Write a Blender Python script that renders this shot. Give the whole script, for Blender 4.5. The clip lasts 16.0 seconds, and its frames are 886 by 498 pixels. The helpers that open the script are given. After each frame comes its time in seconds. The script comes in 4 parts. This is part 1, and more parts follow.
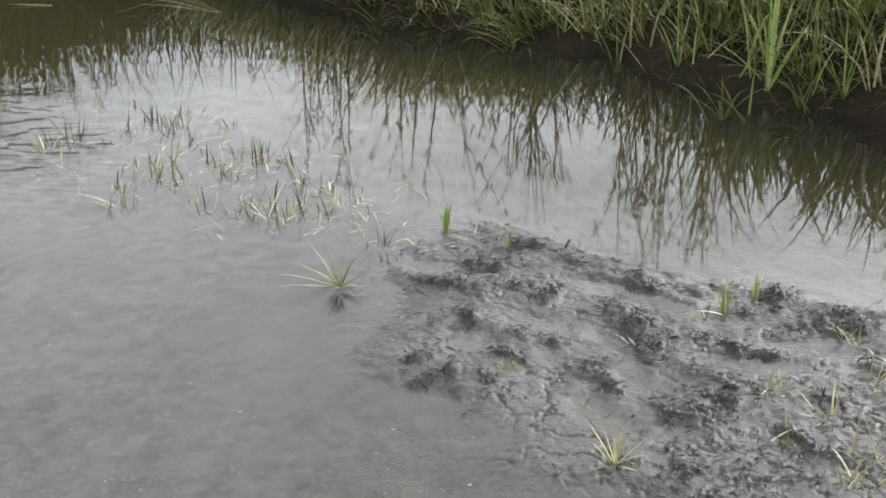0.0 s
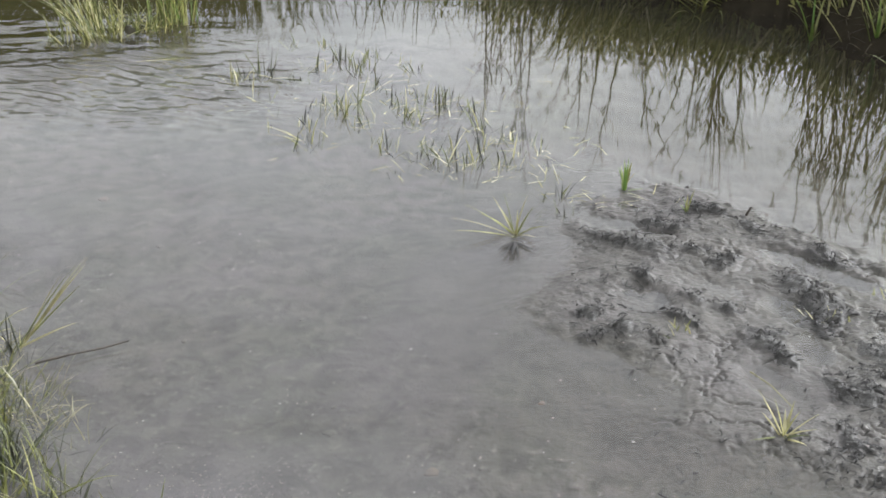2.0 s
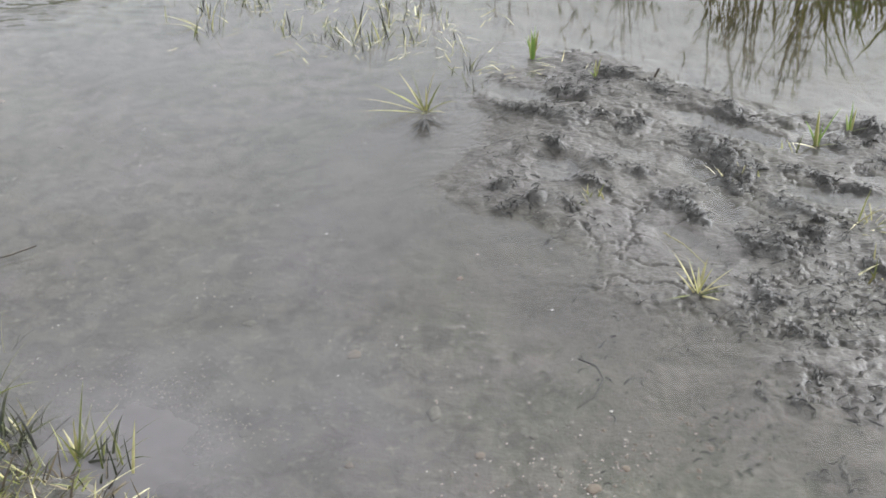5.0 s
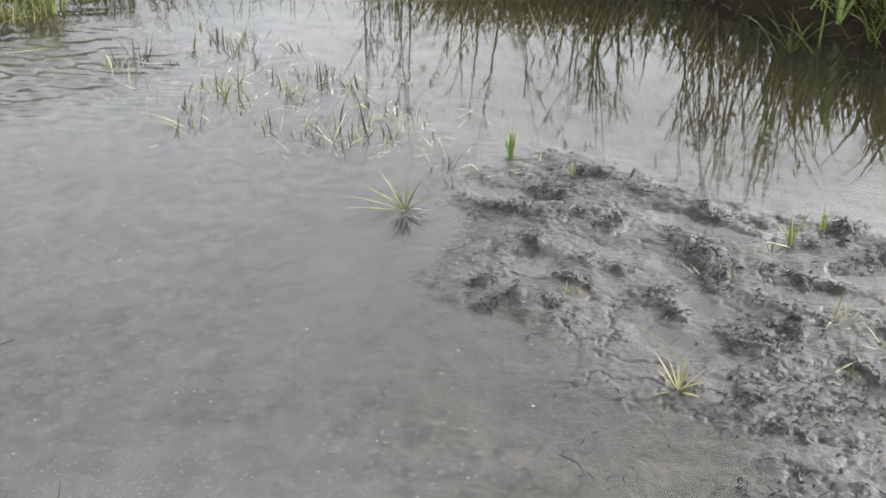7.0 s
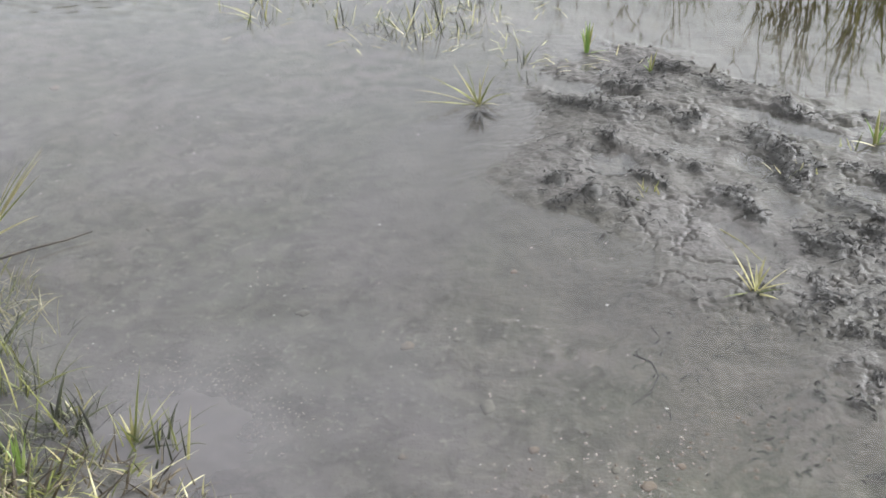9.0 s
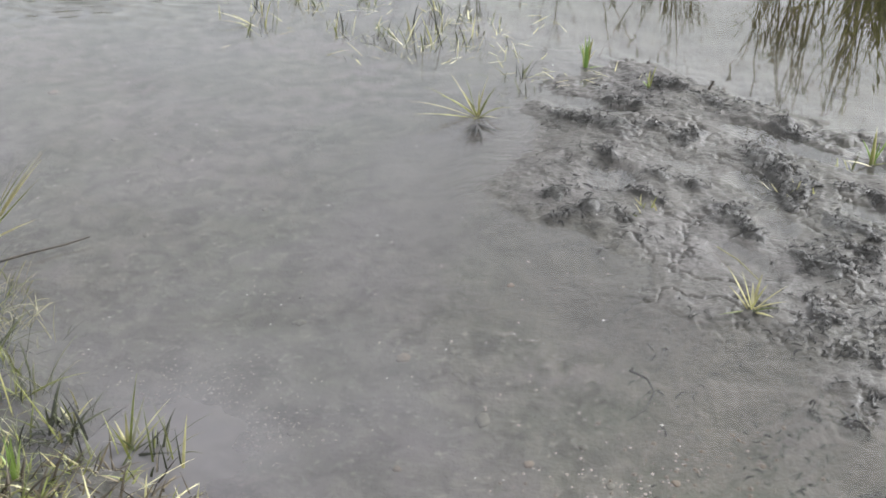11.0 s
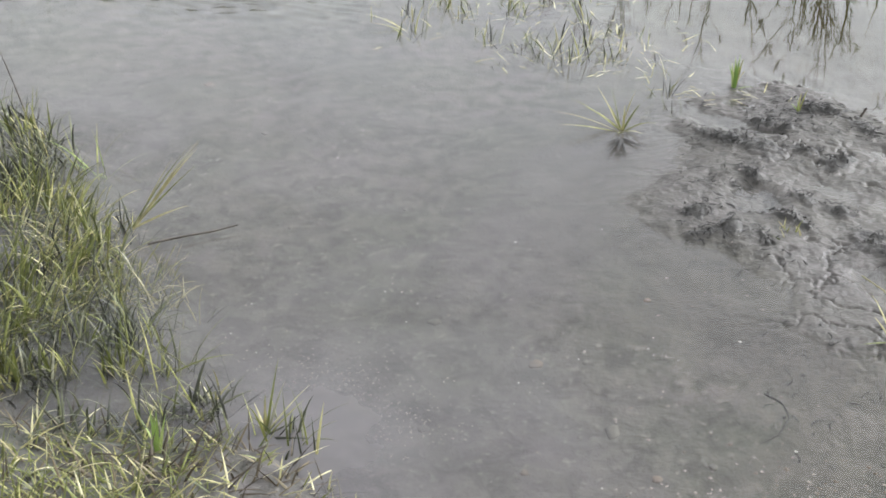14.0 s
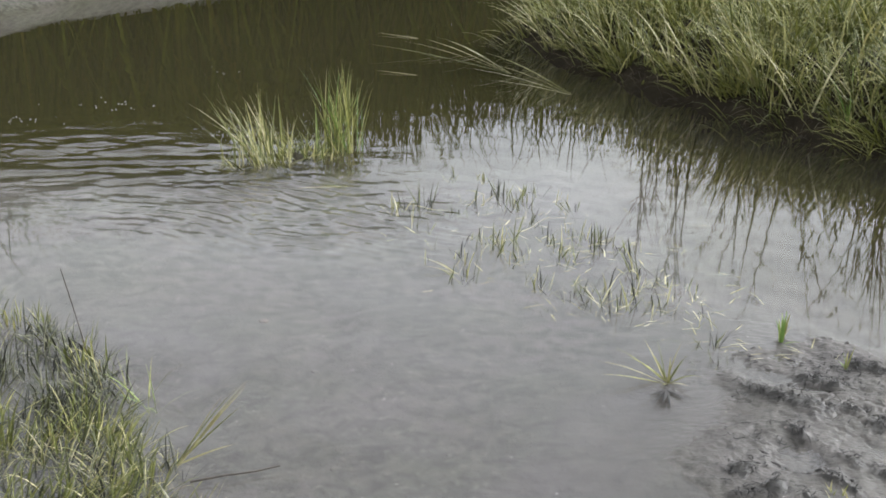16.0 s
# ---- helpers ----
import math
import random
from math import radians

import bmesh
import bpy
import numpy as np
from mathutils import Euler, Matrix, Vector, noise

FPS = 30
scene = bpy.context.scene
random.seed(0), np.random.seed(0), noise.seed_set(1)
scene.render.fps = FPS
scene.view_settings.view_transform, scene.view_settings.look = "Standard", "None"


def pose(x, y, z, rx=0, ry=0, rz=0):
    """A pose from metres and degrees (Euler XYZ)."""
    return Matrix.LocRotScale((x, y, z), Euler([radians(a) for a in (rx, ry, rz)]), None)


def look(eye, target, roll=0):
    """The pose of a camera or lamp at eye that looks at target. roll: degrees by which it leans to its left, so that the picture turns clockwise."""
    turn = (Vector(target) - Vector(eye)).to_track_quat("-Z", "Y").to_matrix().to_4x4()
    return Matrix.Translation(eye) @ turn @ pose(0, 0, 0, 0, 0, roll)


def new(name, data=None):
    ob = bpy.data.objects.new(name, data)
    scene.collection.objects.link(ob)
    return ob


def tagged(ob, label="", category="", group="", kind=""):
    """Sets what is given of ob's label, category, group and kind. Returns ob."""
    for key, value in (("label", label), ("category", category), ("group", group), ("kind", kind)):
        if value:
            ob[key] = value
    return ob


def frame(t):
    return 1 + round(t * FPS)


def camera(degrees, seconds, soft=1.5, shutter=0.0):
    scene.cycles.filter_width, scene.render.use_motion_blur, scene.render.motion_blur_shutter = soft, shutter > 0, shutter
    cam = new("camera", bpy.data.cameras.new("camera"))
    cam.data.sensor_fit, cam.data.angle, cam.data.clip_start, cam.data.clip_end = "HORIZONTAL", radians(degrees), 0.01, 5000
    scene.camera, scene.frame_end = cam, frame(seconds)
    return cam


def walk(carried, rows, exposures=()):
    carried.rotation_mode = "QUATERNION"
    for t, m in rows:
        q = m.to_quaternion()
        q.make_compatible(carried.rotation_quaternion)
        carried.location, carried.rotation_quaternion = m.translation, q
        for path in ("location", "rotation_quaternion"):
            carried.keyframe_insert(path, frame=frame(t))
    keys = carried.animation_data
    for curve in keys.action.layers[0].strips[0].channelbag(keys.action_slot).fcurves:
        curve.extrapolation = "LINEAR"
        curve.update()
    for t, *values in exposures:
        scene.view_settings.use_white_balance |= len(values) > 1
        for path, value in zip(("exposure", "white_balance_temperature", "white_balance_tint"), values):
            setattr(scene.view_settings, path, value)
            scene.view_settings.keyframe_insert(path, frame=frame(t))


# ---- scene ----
cam = camera(39.99, 16.0, soft=1.7, shutter=0.0)
PATH = [
    (0, 0.0545, 0.0179, 1.5057, 65.916, 0.970, -0.061),
    (0.5, 0.0391, 0.0093, 1.5050, 65.987, 0.374, 3.234),
    (1, 0.0253, -0.0086, 1.5063, 65.494, 1.664, 5.491),
    (1.5, 0.0156, -0.0126, 1.5065, 64.962, 0.647, 7.066),
    (2, 0.0125, -0.0097, 1.5032, 63.882, 0.057, 8.702),
    (2.5, 0.0091, -0.0003, 1.4977, 62.771, 0.153, 8.928),
    (3, 0.0042, 0.0111, 1.4972, 60.537, 0.917, 7.838),
    (3.5, 0.0021, 0.0117, 1.5033, 59.113, 1.338, 7.594),
    (4, 0.0064, 0.0036, 1.4984, 59.129, 0.942, 7.997),
    (4.5, 0.0167, 0.0007, 1.4933, 58.049, 1.715, 6.409),
    (5, 0.0387, 0.0128, 1.4918, 58.135, 1.745, 3.727),
    (5.2, 0.0525, 0.0166, 1.4876, 58.249, 1.479, 2.152),
    (7.3, 0.0088, -0.0095, 1.4923, 63.048, 0.533, 3.057),
    (7.5, 0.0046, -0.0022, 1.4839, 62.101, 0.709, 3.742),
    (8, -0.0050, 0.0165, 1.4798, 58.875, 1.409, 5.391),
    (8.2, 0.0020, 0.0175, 1.4790, 57.960, 1.600, 5.880),
    (10.5, -0.0066, 0.0175, 1.5002, 57.873, 2.096, 5.412),
    (11, -0.0132, 0.0155, 1.4923, 58.359, 0.680, 5.996),
    (11.5, -0.0042, 0.0174, 1.4958, 58.328, 1.512, 5.842),
    (12, -0.0116, 0.0049, 1.4917, 58.886, 0.603, 6.294),
    (12.5, -0.0120, 0.0010, 1.4966, 58.927, 0.468, 6.623),
    (13, -0.0291, 0.0003, 1.4923, 59.172, -0.299, 7.961),
    (13.5, -0.0417, -0.0045, 1.4906, 59.067, -0.565, 10.900),
    (14, -0.0457, -0.0187, 1.4921, 59.011, 0.421, 12.889),
    (14.5, -0.0523, -0.0141, 1.5148, 59.228, 0.862, 13.173),
    (15, -0.0641, -0.0191, 1.5201, 61.439, -0.784, 15.585),
    (15.5, -0.0456, -0.0228, 1.5518, 64.674, -0.322, 17.156),
    (16, -0.0092, -0.0250, 1.5570, 69.644, -0.182, 16.204),
]
SKY_STRENGTH, SUN_STRENGTH = 0.15, 0.3
EXPOSURES = [(0.0, 1.72), (2.5, 1.66), (3.5, 1.78), (14.5, 1.78), (16.0, 1.66)]

walk(cam, [(t, pose(x, y, z, rx, ry, rz)) for t, x, y, z, rx, ry, rz in PATH], EXPOSURES)

# ---- world and sun: a bright, thinly overcast sky ----
SUN_ELEV, SUN_AZ = 34.0, 56.0
world = bpy.data.worlds.new("overcast_sky")
scene.world = world
world.use_nodes = True
wn, wl = world.node_tree.nodes, world.node_tree.links
wn.clear()
sky = wn.new("ShaderNodeTexSky")
sky.sky_type, sky.sun_disc = "NISHITA", False
sky.sun_elevation, sky.sun_rotation = radians(SUN_ELEV), radians(SUN_AZ)
sky.air_density, sky.dust_density, sky.ozone_density = 1.0, 4.0, 0.6
grey = wn.new("ShaderNodeHueSaturation")
grey.inputs["Saturation"].default_value = 0.06
wl.new(sky.outputs[0], grey.inputs["Color"])
wtex = wn.new("ShaderNodeTexCoord")
wmap = wn.new("ShaderNodeMapping")
wmap.inputs["Scale"].default_value = (1, 1, 2.2)
wnoise = wn.new("ShaderNodeTexNoise")
wnoise.inputs["Scale"].default_value, wnoise.inputs["Detail"].default_value = 2.6, 5
wramp = wn.new("ShaderNodeValToRGB")
wramp.color_ramp.elements[0].position, wramp.color_ramp.elements[0].color = 0.35, (0.80, 0.84, 0.92, 1)
wramp.color_ramp.elements[1].position, wramp.color_ramp.elements[1].color = 0.66, (1.02, 1.04, 1.07, 1)
wmix = wn.new("ShaderNodeMixRGB")
wmix.blend_type, wmix.inputs[0].default_value = "MULTIPLY", 1.0
wbg = wn.new("ShaderNodeBackground")
wbg.inputs["Strength"].default_value = SKY_STRENGTH
wout = wn.new("ShaderNodeOutputWorld")
wl.new(wtex.outputs["Generated"], wmap.inputs[0])
wl.new(wmap.outputs[0], wnoise.inputs["Vector"])
wl.new(wnoise.outputs["Fac"], wramp.inputs[0])
wl.new(grey.outputs[0], wmix.inputs[1])
wl.new(wramp.outputs[0], wmix.inputs[2])
wl.new(wmix.outputs[0], wbg.inputs["Color"])
wl.new(wbg.outputs[0], wout.inputs[0])

sun = new("sun", bpy.data.lights.new("sun", "SUN"))
sun.data.energy, sun.data.angle, sun.data.color = SUN_STRENGTH, radians(40), (1.0, 0.98, 0.95)
_az, _el = radians(SUN_AZ), radians(SUN_ELEV)
sun.matrix_world = look((math.sin(_az) * math.cos(_el) * 20, math.cos(_az) * math.cos(_el) * 20, math.sin(_el) * 20), (0, 0, 0))


# ---- materials ----
class Nodes:
    """A material with short ways to add and wire its nodes."""

    def __init__(self, name):
        self.mat = bpy.data.materials.new(name)
        self.mat.use_nodes = True
        self.tree = self.mat.node_tree
        self.tree.nodes.clear()
        self.out = self.add("ShaderNodeOutputMaterial")

    def add(self, kind, **values):
        node = self.tree.nodes.new(kind)
        for key, value in values.items():
            node.inputs[key.replace("_", " ")].default_value = value
        return node

    def wire(self, a, b):
        self.tree.links.new(a, b)

    def pos(self, scale=(1, 1, 1), turn=0.0):
        geo = self.add("ShaderNodeNewGeometry")
        m = self.add("ShaderNodeMapping")
        m.inputs["Scale"].default_value = scale
        m.inputs["Rotation"].default_value = (0, 0, turn)
        self.wire(geo.outputs["Position"], m.inputs["Vector"])
        return m.outputs[0]

    def noise(self, vec, scale, detail=4.0, rough=0.55, warp=0.0):
        n = self.add("ShaderNodeTexNoise", Scale=scale, Detail=detail, Roughness=rough, Distortion=warp)
        self.wire(vec, n.inputs["Vector"])
        return n.outputs["Fac"]

    def ramp(self, fac, stops):
        n = self.add("ShaderNodeValToRGB")
        els = n.color_ramp.elements
        while len(els) < len(stops):
            els.new(0.5)
        for el, (p, c) in zip(els, stops):
            el.position = p
            el.color = (*c, 1) if len(c) == 3 else (c[0], c[0], c[0], 1)
        self.wire(fac, n.inputs[0])
        return n.outputs[0]

    def mix(self, fac, a, b, kind="MIX"):
        n = self.add("ShaderNodeMixRGB")
        n.blend_type = kind
        for value, sock in ((fac, n.inputs[0]), (a, n.inputs[1]), (b, n.inputs[2])):
            if isinstance(value, (int, float)):
                sock.default_value = value
            elif isinstance(value, tuple):
                sock.default_value = (*value, 1)
            else:
                self.wire(value, sock)
        return n.outputs[0]

    def math(self, op, a, b=0.0):
        n = self.add("ShaderNodeMath")
        n.operation = op
        for value, sock in ((a, n.inputs[0]), (b, n.inputs[1])):
            if isinstance(value, (int, float)):
                sock.default_value = value
            else:
                self.wire(value, sock)
        return n.outputs[0]

    def bump(self, height, strength, distance, normal=None):
        n = self.add("ShaderNodeBump", Strength=strength, Distance=distance)
        self.wire(height, n.inputs["Height"])
        if normal:
            self.wire(normal, n.inputs["Normal"])
        return n.outputs[0]

    def surface(self, colour, rough, normal=None, spec=0.5):
        n = self.add("ShaderNodeBsdfPrincipled")
        n.inputs["Specular IOR Level"].default_value = spec
        for value, sock in ((colour, n.inputs["Base Color"]), (rough, n.inputs["Roughness"])):
            if isinstance(value, (int, float)):
                sock.default_value = value
            elif isinstance(value, tuple):
                sock.default_value = (*value, 1)
            else:
                self.wire(value, sock)
        if normal:
            self.wire(normal, n.inputs["Normal"])
        return n

    def finish(self, shader):
        self.wire(shader, self.out.inputs["Surface"])
        return self.mat


def ground_material():
    """Wet tidal mud, pale silt on the shallow bed, brown channel bed darkened for its depth and turf soil, told apart
    by the sheet's zones.
    """
    k = Nodes("marsh_ground")
    p = k.pos()
    big, mid, fine = k.noise(p, 2.3, 5), k.noise(p, 16, 6, 0.62, 0.4), k.noise(p, 60, 4, 0.6)
    zone = k.add("ShaderNodeAttribute")
    zone.attribute_name = "zone"
    part_ = k.add("ShaderNodeSeparateColor")
    k.wire(zone.outputs["Color"], part_.inputs[0])
    silt_f, turf_f, deep_f = part_.outputs[0], part_.outputs[1], part_.outputs[2]
    mud = k.mix(k.ramp(big, [(0.36, (0,)), (0.62, (1,))]), (0.072, 0.067, 0.054), (0.097, 0.088, 0.082))
    mud = k.mix(k.ramp(mid, [(0.36, (0.55,)), (0.58, (0,))]), mud, (0.053, 0.050, 0.041))
    mud = k.mix(k.ramp(fine, [(0.36, (0.5,)), (0.54, (0,))]), mud, (0.026, 0.025, 0.022))
    warped = k.noise(p, 15, 7, 0.66, 2.2)
    crease = k.ramp(k.math("ABSOLUTE", k.math("SUBTRACT", warped, 0.5)), [(0.0, (1,)), (0.018, (0,))])
    patch = k.ramp(k.noise(p, 5.0, 3), [(0.50, (0,)), (0.62, (0.7,))])
    crease = k.math("MULTIPLY", crease, patch)
    mud = k.mix(crease, mud, (0.020, 0.018, 0.016))
    mot = k.noise(k.pos((1, 1, 1), 0.7), 11, 6, 0.68, 0.6)
    silt = k.mix(k.ramp(big, [(0.40, (0,)), (0.60, (1,))]), (0.088, 0.091, 0.074), (0.118, 0.107, 0.106))
    silt = k.mix(k.ramp(mot, [(0.44, (0,)), (0.66, (0.6,))]), silt, (0.146, 0.141, 0.118))
    silt = k.mix(k.ramp(mid, [(0.38, (0.7,)), (0.56, (0,))]), silt, (0.040, 0.041, 0.033))
    pale = k.noise(k.pos((1, 1, 1), 1.9), 30, 4, 0.6, 0.3)
    silt = k.mix(k.ramp(pale, [(0.60, (0,)), (0.70, (0.45,))]), silt, (0.18, 0.185, 0.155))
    silt = k.mix(k.ramp(fine, [(0.57, (0,)), (0.72, (0.6,))]), silt, (0.24, 0.23, 0.20))
    # brown bed; the light lost in deep water is put into its colour
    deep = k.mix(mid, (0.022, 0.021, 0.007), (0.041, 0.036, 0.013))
    turf = k.mix(mid, (0.014, 0.012, 0.009), (0.045, 0.038, 0.026))
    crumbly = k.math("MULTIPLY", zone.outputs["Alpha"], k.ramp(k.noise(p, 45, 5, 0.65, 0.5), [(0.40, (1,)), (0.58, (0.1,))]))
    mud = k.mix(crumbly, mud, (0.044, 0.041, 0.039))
    col = k.mix(silt_f, mud, silt)
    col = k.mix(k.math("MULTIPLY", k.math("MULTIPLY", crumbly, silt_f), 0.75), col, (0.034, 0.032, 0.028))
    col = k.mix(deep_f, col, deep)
    col = k.mix(turf_f, col, turf)
    rough = k.mix(k.math("MAXIMUM", silt_f, k.math("MAXIMUM", turf_f, deep_f)), k.ramp(mid, [(0.3, (0.36,)), (0.7, (0.58,))]), (0.9, 0.9, 0.9))
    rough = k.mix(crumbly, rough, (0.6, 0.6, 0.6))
    nrm = k.bump(k.math("SUBTRACT", mid, k.math("MULTIPLY", crease, 0.4)), 0.5, 0.010)
    nrm = k.bump(fine, 0.8, 0.005, nrm)
    s = k.surface(col, rough, nrm, 0.34)
    k.wire(k.math("MULTIPLY", 0.30, k.math("SUBTRACT", 1.0, k.math("MAXIMUM", deep_f, k.math("MULTIPLY", silt_f, 0.6)))), s.inputs["Specular IOR Level"])
    return k.finish(s.outputs[0])


def water_material():
    """Still, slightly turbid water: sky gloss by Fresnel over clear water with drifting grey silt and a painted cloud
    reflection.
    """
    k = Nodes("marsh_water")
    p = k.pos()
    geo = k.add("ShaderNodeNewGeometry")
    sep = k.add("ShaderNodeSeparateXYZ")
    k.wire(geo.outputs["Position"], sep.inputs[0])
    x, y = sep.outputs[0], sep.outputs[1]

    def blob(cx, cy, sx, sy):
        u = k.math("DIVIDE", k.math("SUBTRACT", x, cx), sx)
        v = k.math("DIVIDE", k.math("SUBTRACT", y, cy), sy)
        d = k.math("ADD", k.math("MULTIPLY", u, u), k.math("MULTIPLY", v, v))
        return k.math("POWER", 2.718, k.math("MULTIPLY", d, -1.0))

    clear = k.add("ShaderNodeBsdfTransparent", Color=(0.93, 0.92, 0.88, 1))
    silt = k.add("ShaderNodeBsdfDiffuse")
    tone = k.mix(k.ramp(k.noise(p, 2.2, 3), [(0.40, (0,)), (0.60, (1,))]), (0.119, 0.115, 0.110), (0.130, 0.122, 0.123))
    tone = k.mix(k.ramp(k.noise(k.pos((1, 1, 1), 0.5), 17, 3, 0.5, 0.5), [(0.42, (0,)), (0.64, (0.45,))]), tone, (0.156, 0.146, 0.142))
    tone = k.mix(k.ramp(k.noise(k.pos((1, 1, 1), 1.1), 8, 3, 0.5), [(0.36, (0.45,)), (0.52, (0,))]), tone, (0.088, 0.082, 0.083))
    k.wire(tone, silt.inputs["Color"])
    cloud = k.noise(k.pos((1, 1, 1), 0.3), 1.5, 4, 0.5, 0.8)
    pan = k.math("MINIMUM", k.math("ADD", blob(-1.3, 2.8, 1.0, 0.9), k.math("MULTIPLY", blob(-0.65, 1.72, 0.6, 0.42), 0.95)), 1.0)
    # pale patch near the bank: a bright cloud's reflection put into the silt
    near = blob(-0.70, 1.70, 0.45, 0.34)
    amount = k.math("ADD", k.math("MULTIPLY", k.ramp(cloud, [(0.34, (0.06,)), (0.66, (0.48,))]), pan), k.math("MULTIPLY", near, 0.48))
    haze = k.add("ShaderNodeAttribute")
    haze.attribute_name = "haze"
    amount = k.math("ADD", amount, haze.outputs["Fac"])
    body = k.add("ShaderNodeMixShader")
    k.wire(amount, body.inputs[0])
    k.wire(clear.outputs[0], body.inputs[1])
    k.wire(silt.outputs[0], body.inputs[2])
    gloss = k.add("ShaderNodeBsdfGlossy", Roughness=0.0)
    gloss.inputs["Color"].default_value = (1, 1, 1, 1)
    facing = k.add("ShaderNodeLayerWeight", Blend=0.5).outputs["Facing"]
    fres = k.math("ADD", 0.02, k.math("MULTIPLY", 0.98, k.math("POWER", facing, 5.0)))
    top = k.add("ShaderNodeMixShader")
    k.wire(fres, top.inputs[0])
    k.wire(body.outputs[0], top.inputs[1])
    k.wire(gloss.outputs[0], top.inputs[2])
    return k.finish(top.outputs[0])


def blade_material(name, stops, rough=0.45, through_=0.16, spec=0.4):
    """Grass leaves, each of its own shade, with faint veins and a little light through them."""
    k = Nodes(name)
    geo = k.add("ShaderNodeNewGeometry")
    obj = k.add("ShaderNodeObjectInfo")
    pick = k.math("FRACT", k.math("ADD", geo.outputs["Random Per Island"], obj.outputs["Random"]))
    col = k.ramp(pick, stops)
    vein = k.noise(k.pos((1, 1, 0.25)), 60, 3)
    col = k.mix(k.ramp(vein, [(0.38, (0.45,)), (0.62, (0,))]), col, tuple(c * 0.55 for c in stops[0][1]))
    s = k.surface(col, rough, k.bump(vein, 0.3, 0.001), spec)
    t = k.add("ShaderNodeBsdfTranslucent")
    k.wire(col, t.inputs["Color"])
    m = k.add("ShaderNodeMixShader", Fac=through_)
    k.wire(s.outputs[0], m.inputs[1])
    k.wire(t.outputs[0], m.inputs[2])
    return k.finish(m.outputs[0])


def plain_material(name, a, b, scale, rough, relief=0.003, third=None):
    k = Nodes(name)
    p = k.pos()
    n, f = k.noise(p, scale, 5, 0.6), k.noise(p, scale * 6, 4, 0.6)
    obj = k.add("ShaderNodeObjectInfo")
    col = k.mix(k.ramp(n, [(0.35, (0,)), (0.65, (1,))]), a, b)
    if third:
        col = k.mix(k.ramp(obj.outputs["Random"], [(0.45, (0,)), (0.55, (1,))]), col, third)
    col = k.mix(k.ramp(f, [(0.35, (0.4,)), (0.55, (0,))]), col, tuple(c * 0.5 for c in a))
    return k.finish(k.surface(col, rough, k.bump(f, 0.6, relief)).outputs[0])


GROUND, WATER = ground_material(), water_material()
LEAF = blade_material("fresh_grass", [(0.0, (0.067, 0.081, 0.021)), (0.4, (0.165, 0.182, 0.043)), (0.75, (0.265, 0.272, 0.084)), (1.0, (0.470, 0.430, 0.190))])
SEDGE = blade_material("bank_sedge", [(0.0, (0.046, 0.056, 0.014)), (0.4, (0.135, 0.156, 0.035)), (0.75, (0.270, 0.281, 0.074)), (1.0, (0.603, 0.551, 0.229))])
BRIGHT = blade_material("bright_blade", [(0.0, (0.116, 0.207, 0.042)), (0.5, (0.215, 0.310, 0.068)), (1.0, (0.380, 0.448, 0.150))])
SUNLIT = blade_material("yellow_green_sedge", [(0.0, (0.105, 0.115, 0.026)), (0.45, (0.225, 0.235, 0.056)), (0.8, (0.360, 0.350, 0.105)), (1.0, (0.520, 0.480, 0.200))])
STRAW = blade_material("straw_blade", [(0.0, (0.260, 0.235, 0.100)), (0.5, (0.470, 0.434, 0.217)), (1.0, (0.696, 0.653, 0.416))])
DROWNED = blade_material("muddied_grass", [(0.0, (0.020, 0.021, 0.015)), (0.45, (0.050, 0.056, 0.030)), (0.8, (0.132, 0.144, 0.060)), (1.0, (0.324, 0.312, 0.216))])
STALK = blade_material("dry_stalk", [(0.0, (0.039, 0.029, 0.018)), (0.6, (0.083, 0.064, 0.037)), (1.0, (0.176, 0.143, 0.077))], 0.6, 0.0)
REED = blade_material("far_reed", [(0.0, (0.032, 0.041, 0.004)), (0.45, (0.052, 0.062, 0.006)), (0.7, (0.064, 0.054, 0.007)), (1.0, (0.068, 0.088, 0.010))], 0.9, 0.1, 0.05)
CLOD = plain_material("dark_wet_mud", (0.022, 0.020, 0.016), (0.060, 0.056, 0.048), 46, 0.5, 0.004)
LITTER = plain_material("dark_litter", (0.010, 0.009, 0.008), (0.028, 0.025, 0.021), 40, 0.7)
STONE = plain_material("pebble_stone", (0.085, 0.082, 0.066), (0.14, 0.132, 0.11), 60, 0.8, 0.002, (0.15, 0.115, 0.085))
TWIG = plain_material("wet_twig", (0.030, 0.024, 0.018), (0.07, 0.055, 0.04), 60, 0.5)

# ---- ground: one sheet of mud, bed and banks to the horizon ----

def lattice(ix, iy, seed):
    h = (ix.astype(np.int64) * 374761393 + iy.astype(np.int64) * 668265263 + seed * 974711) & 0x7FFFFFFF
    h = ((h ^ (h >> 13)) * 1274126177) & 0x7FFFFFFF
    return ((h ^ (h >> 16)) & 0xFFFF) / 65535.0


def value_noise(x, y, size, seed):
    """Smooth noise from -1 to 1 with features of that size in metres."""
    u, v = x / size, y / size
    iu, iv = np.floor(u), np.floor(v)
    fu, fv = u - iu, v - iv
    fu, fv = fu * fu * (3 - 2 * fu), fv * fv * (3 - 2 * fv)
    a, b = lattice(iu, iv, seed), lattice(iu + 1, iv, seed)
    c, d = lattice(iu, iv + 1, seed), lattice(iu + 1, iv + 1, seed)
    return ((a * (1 - fu) + b * fu) * (1 - fv) + (c * (1 - fu) + d * fu) * fv) * 2 - 1


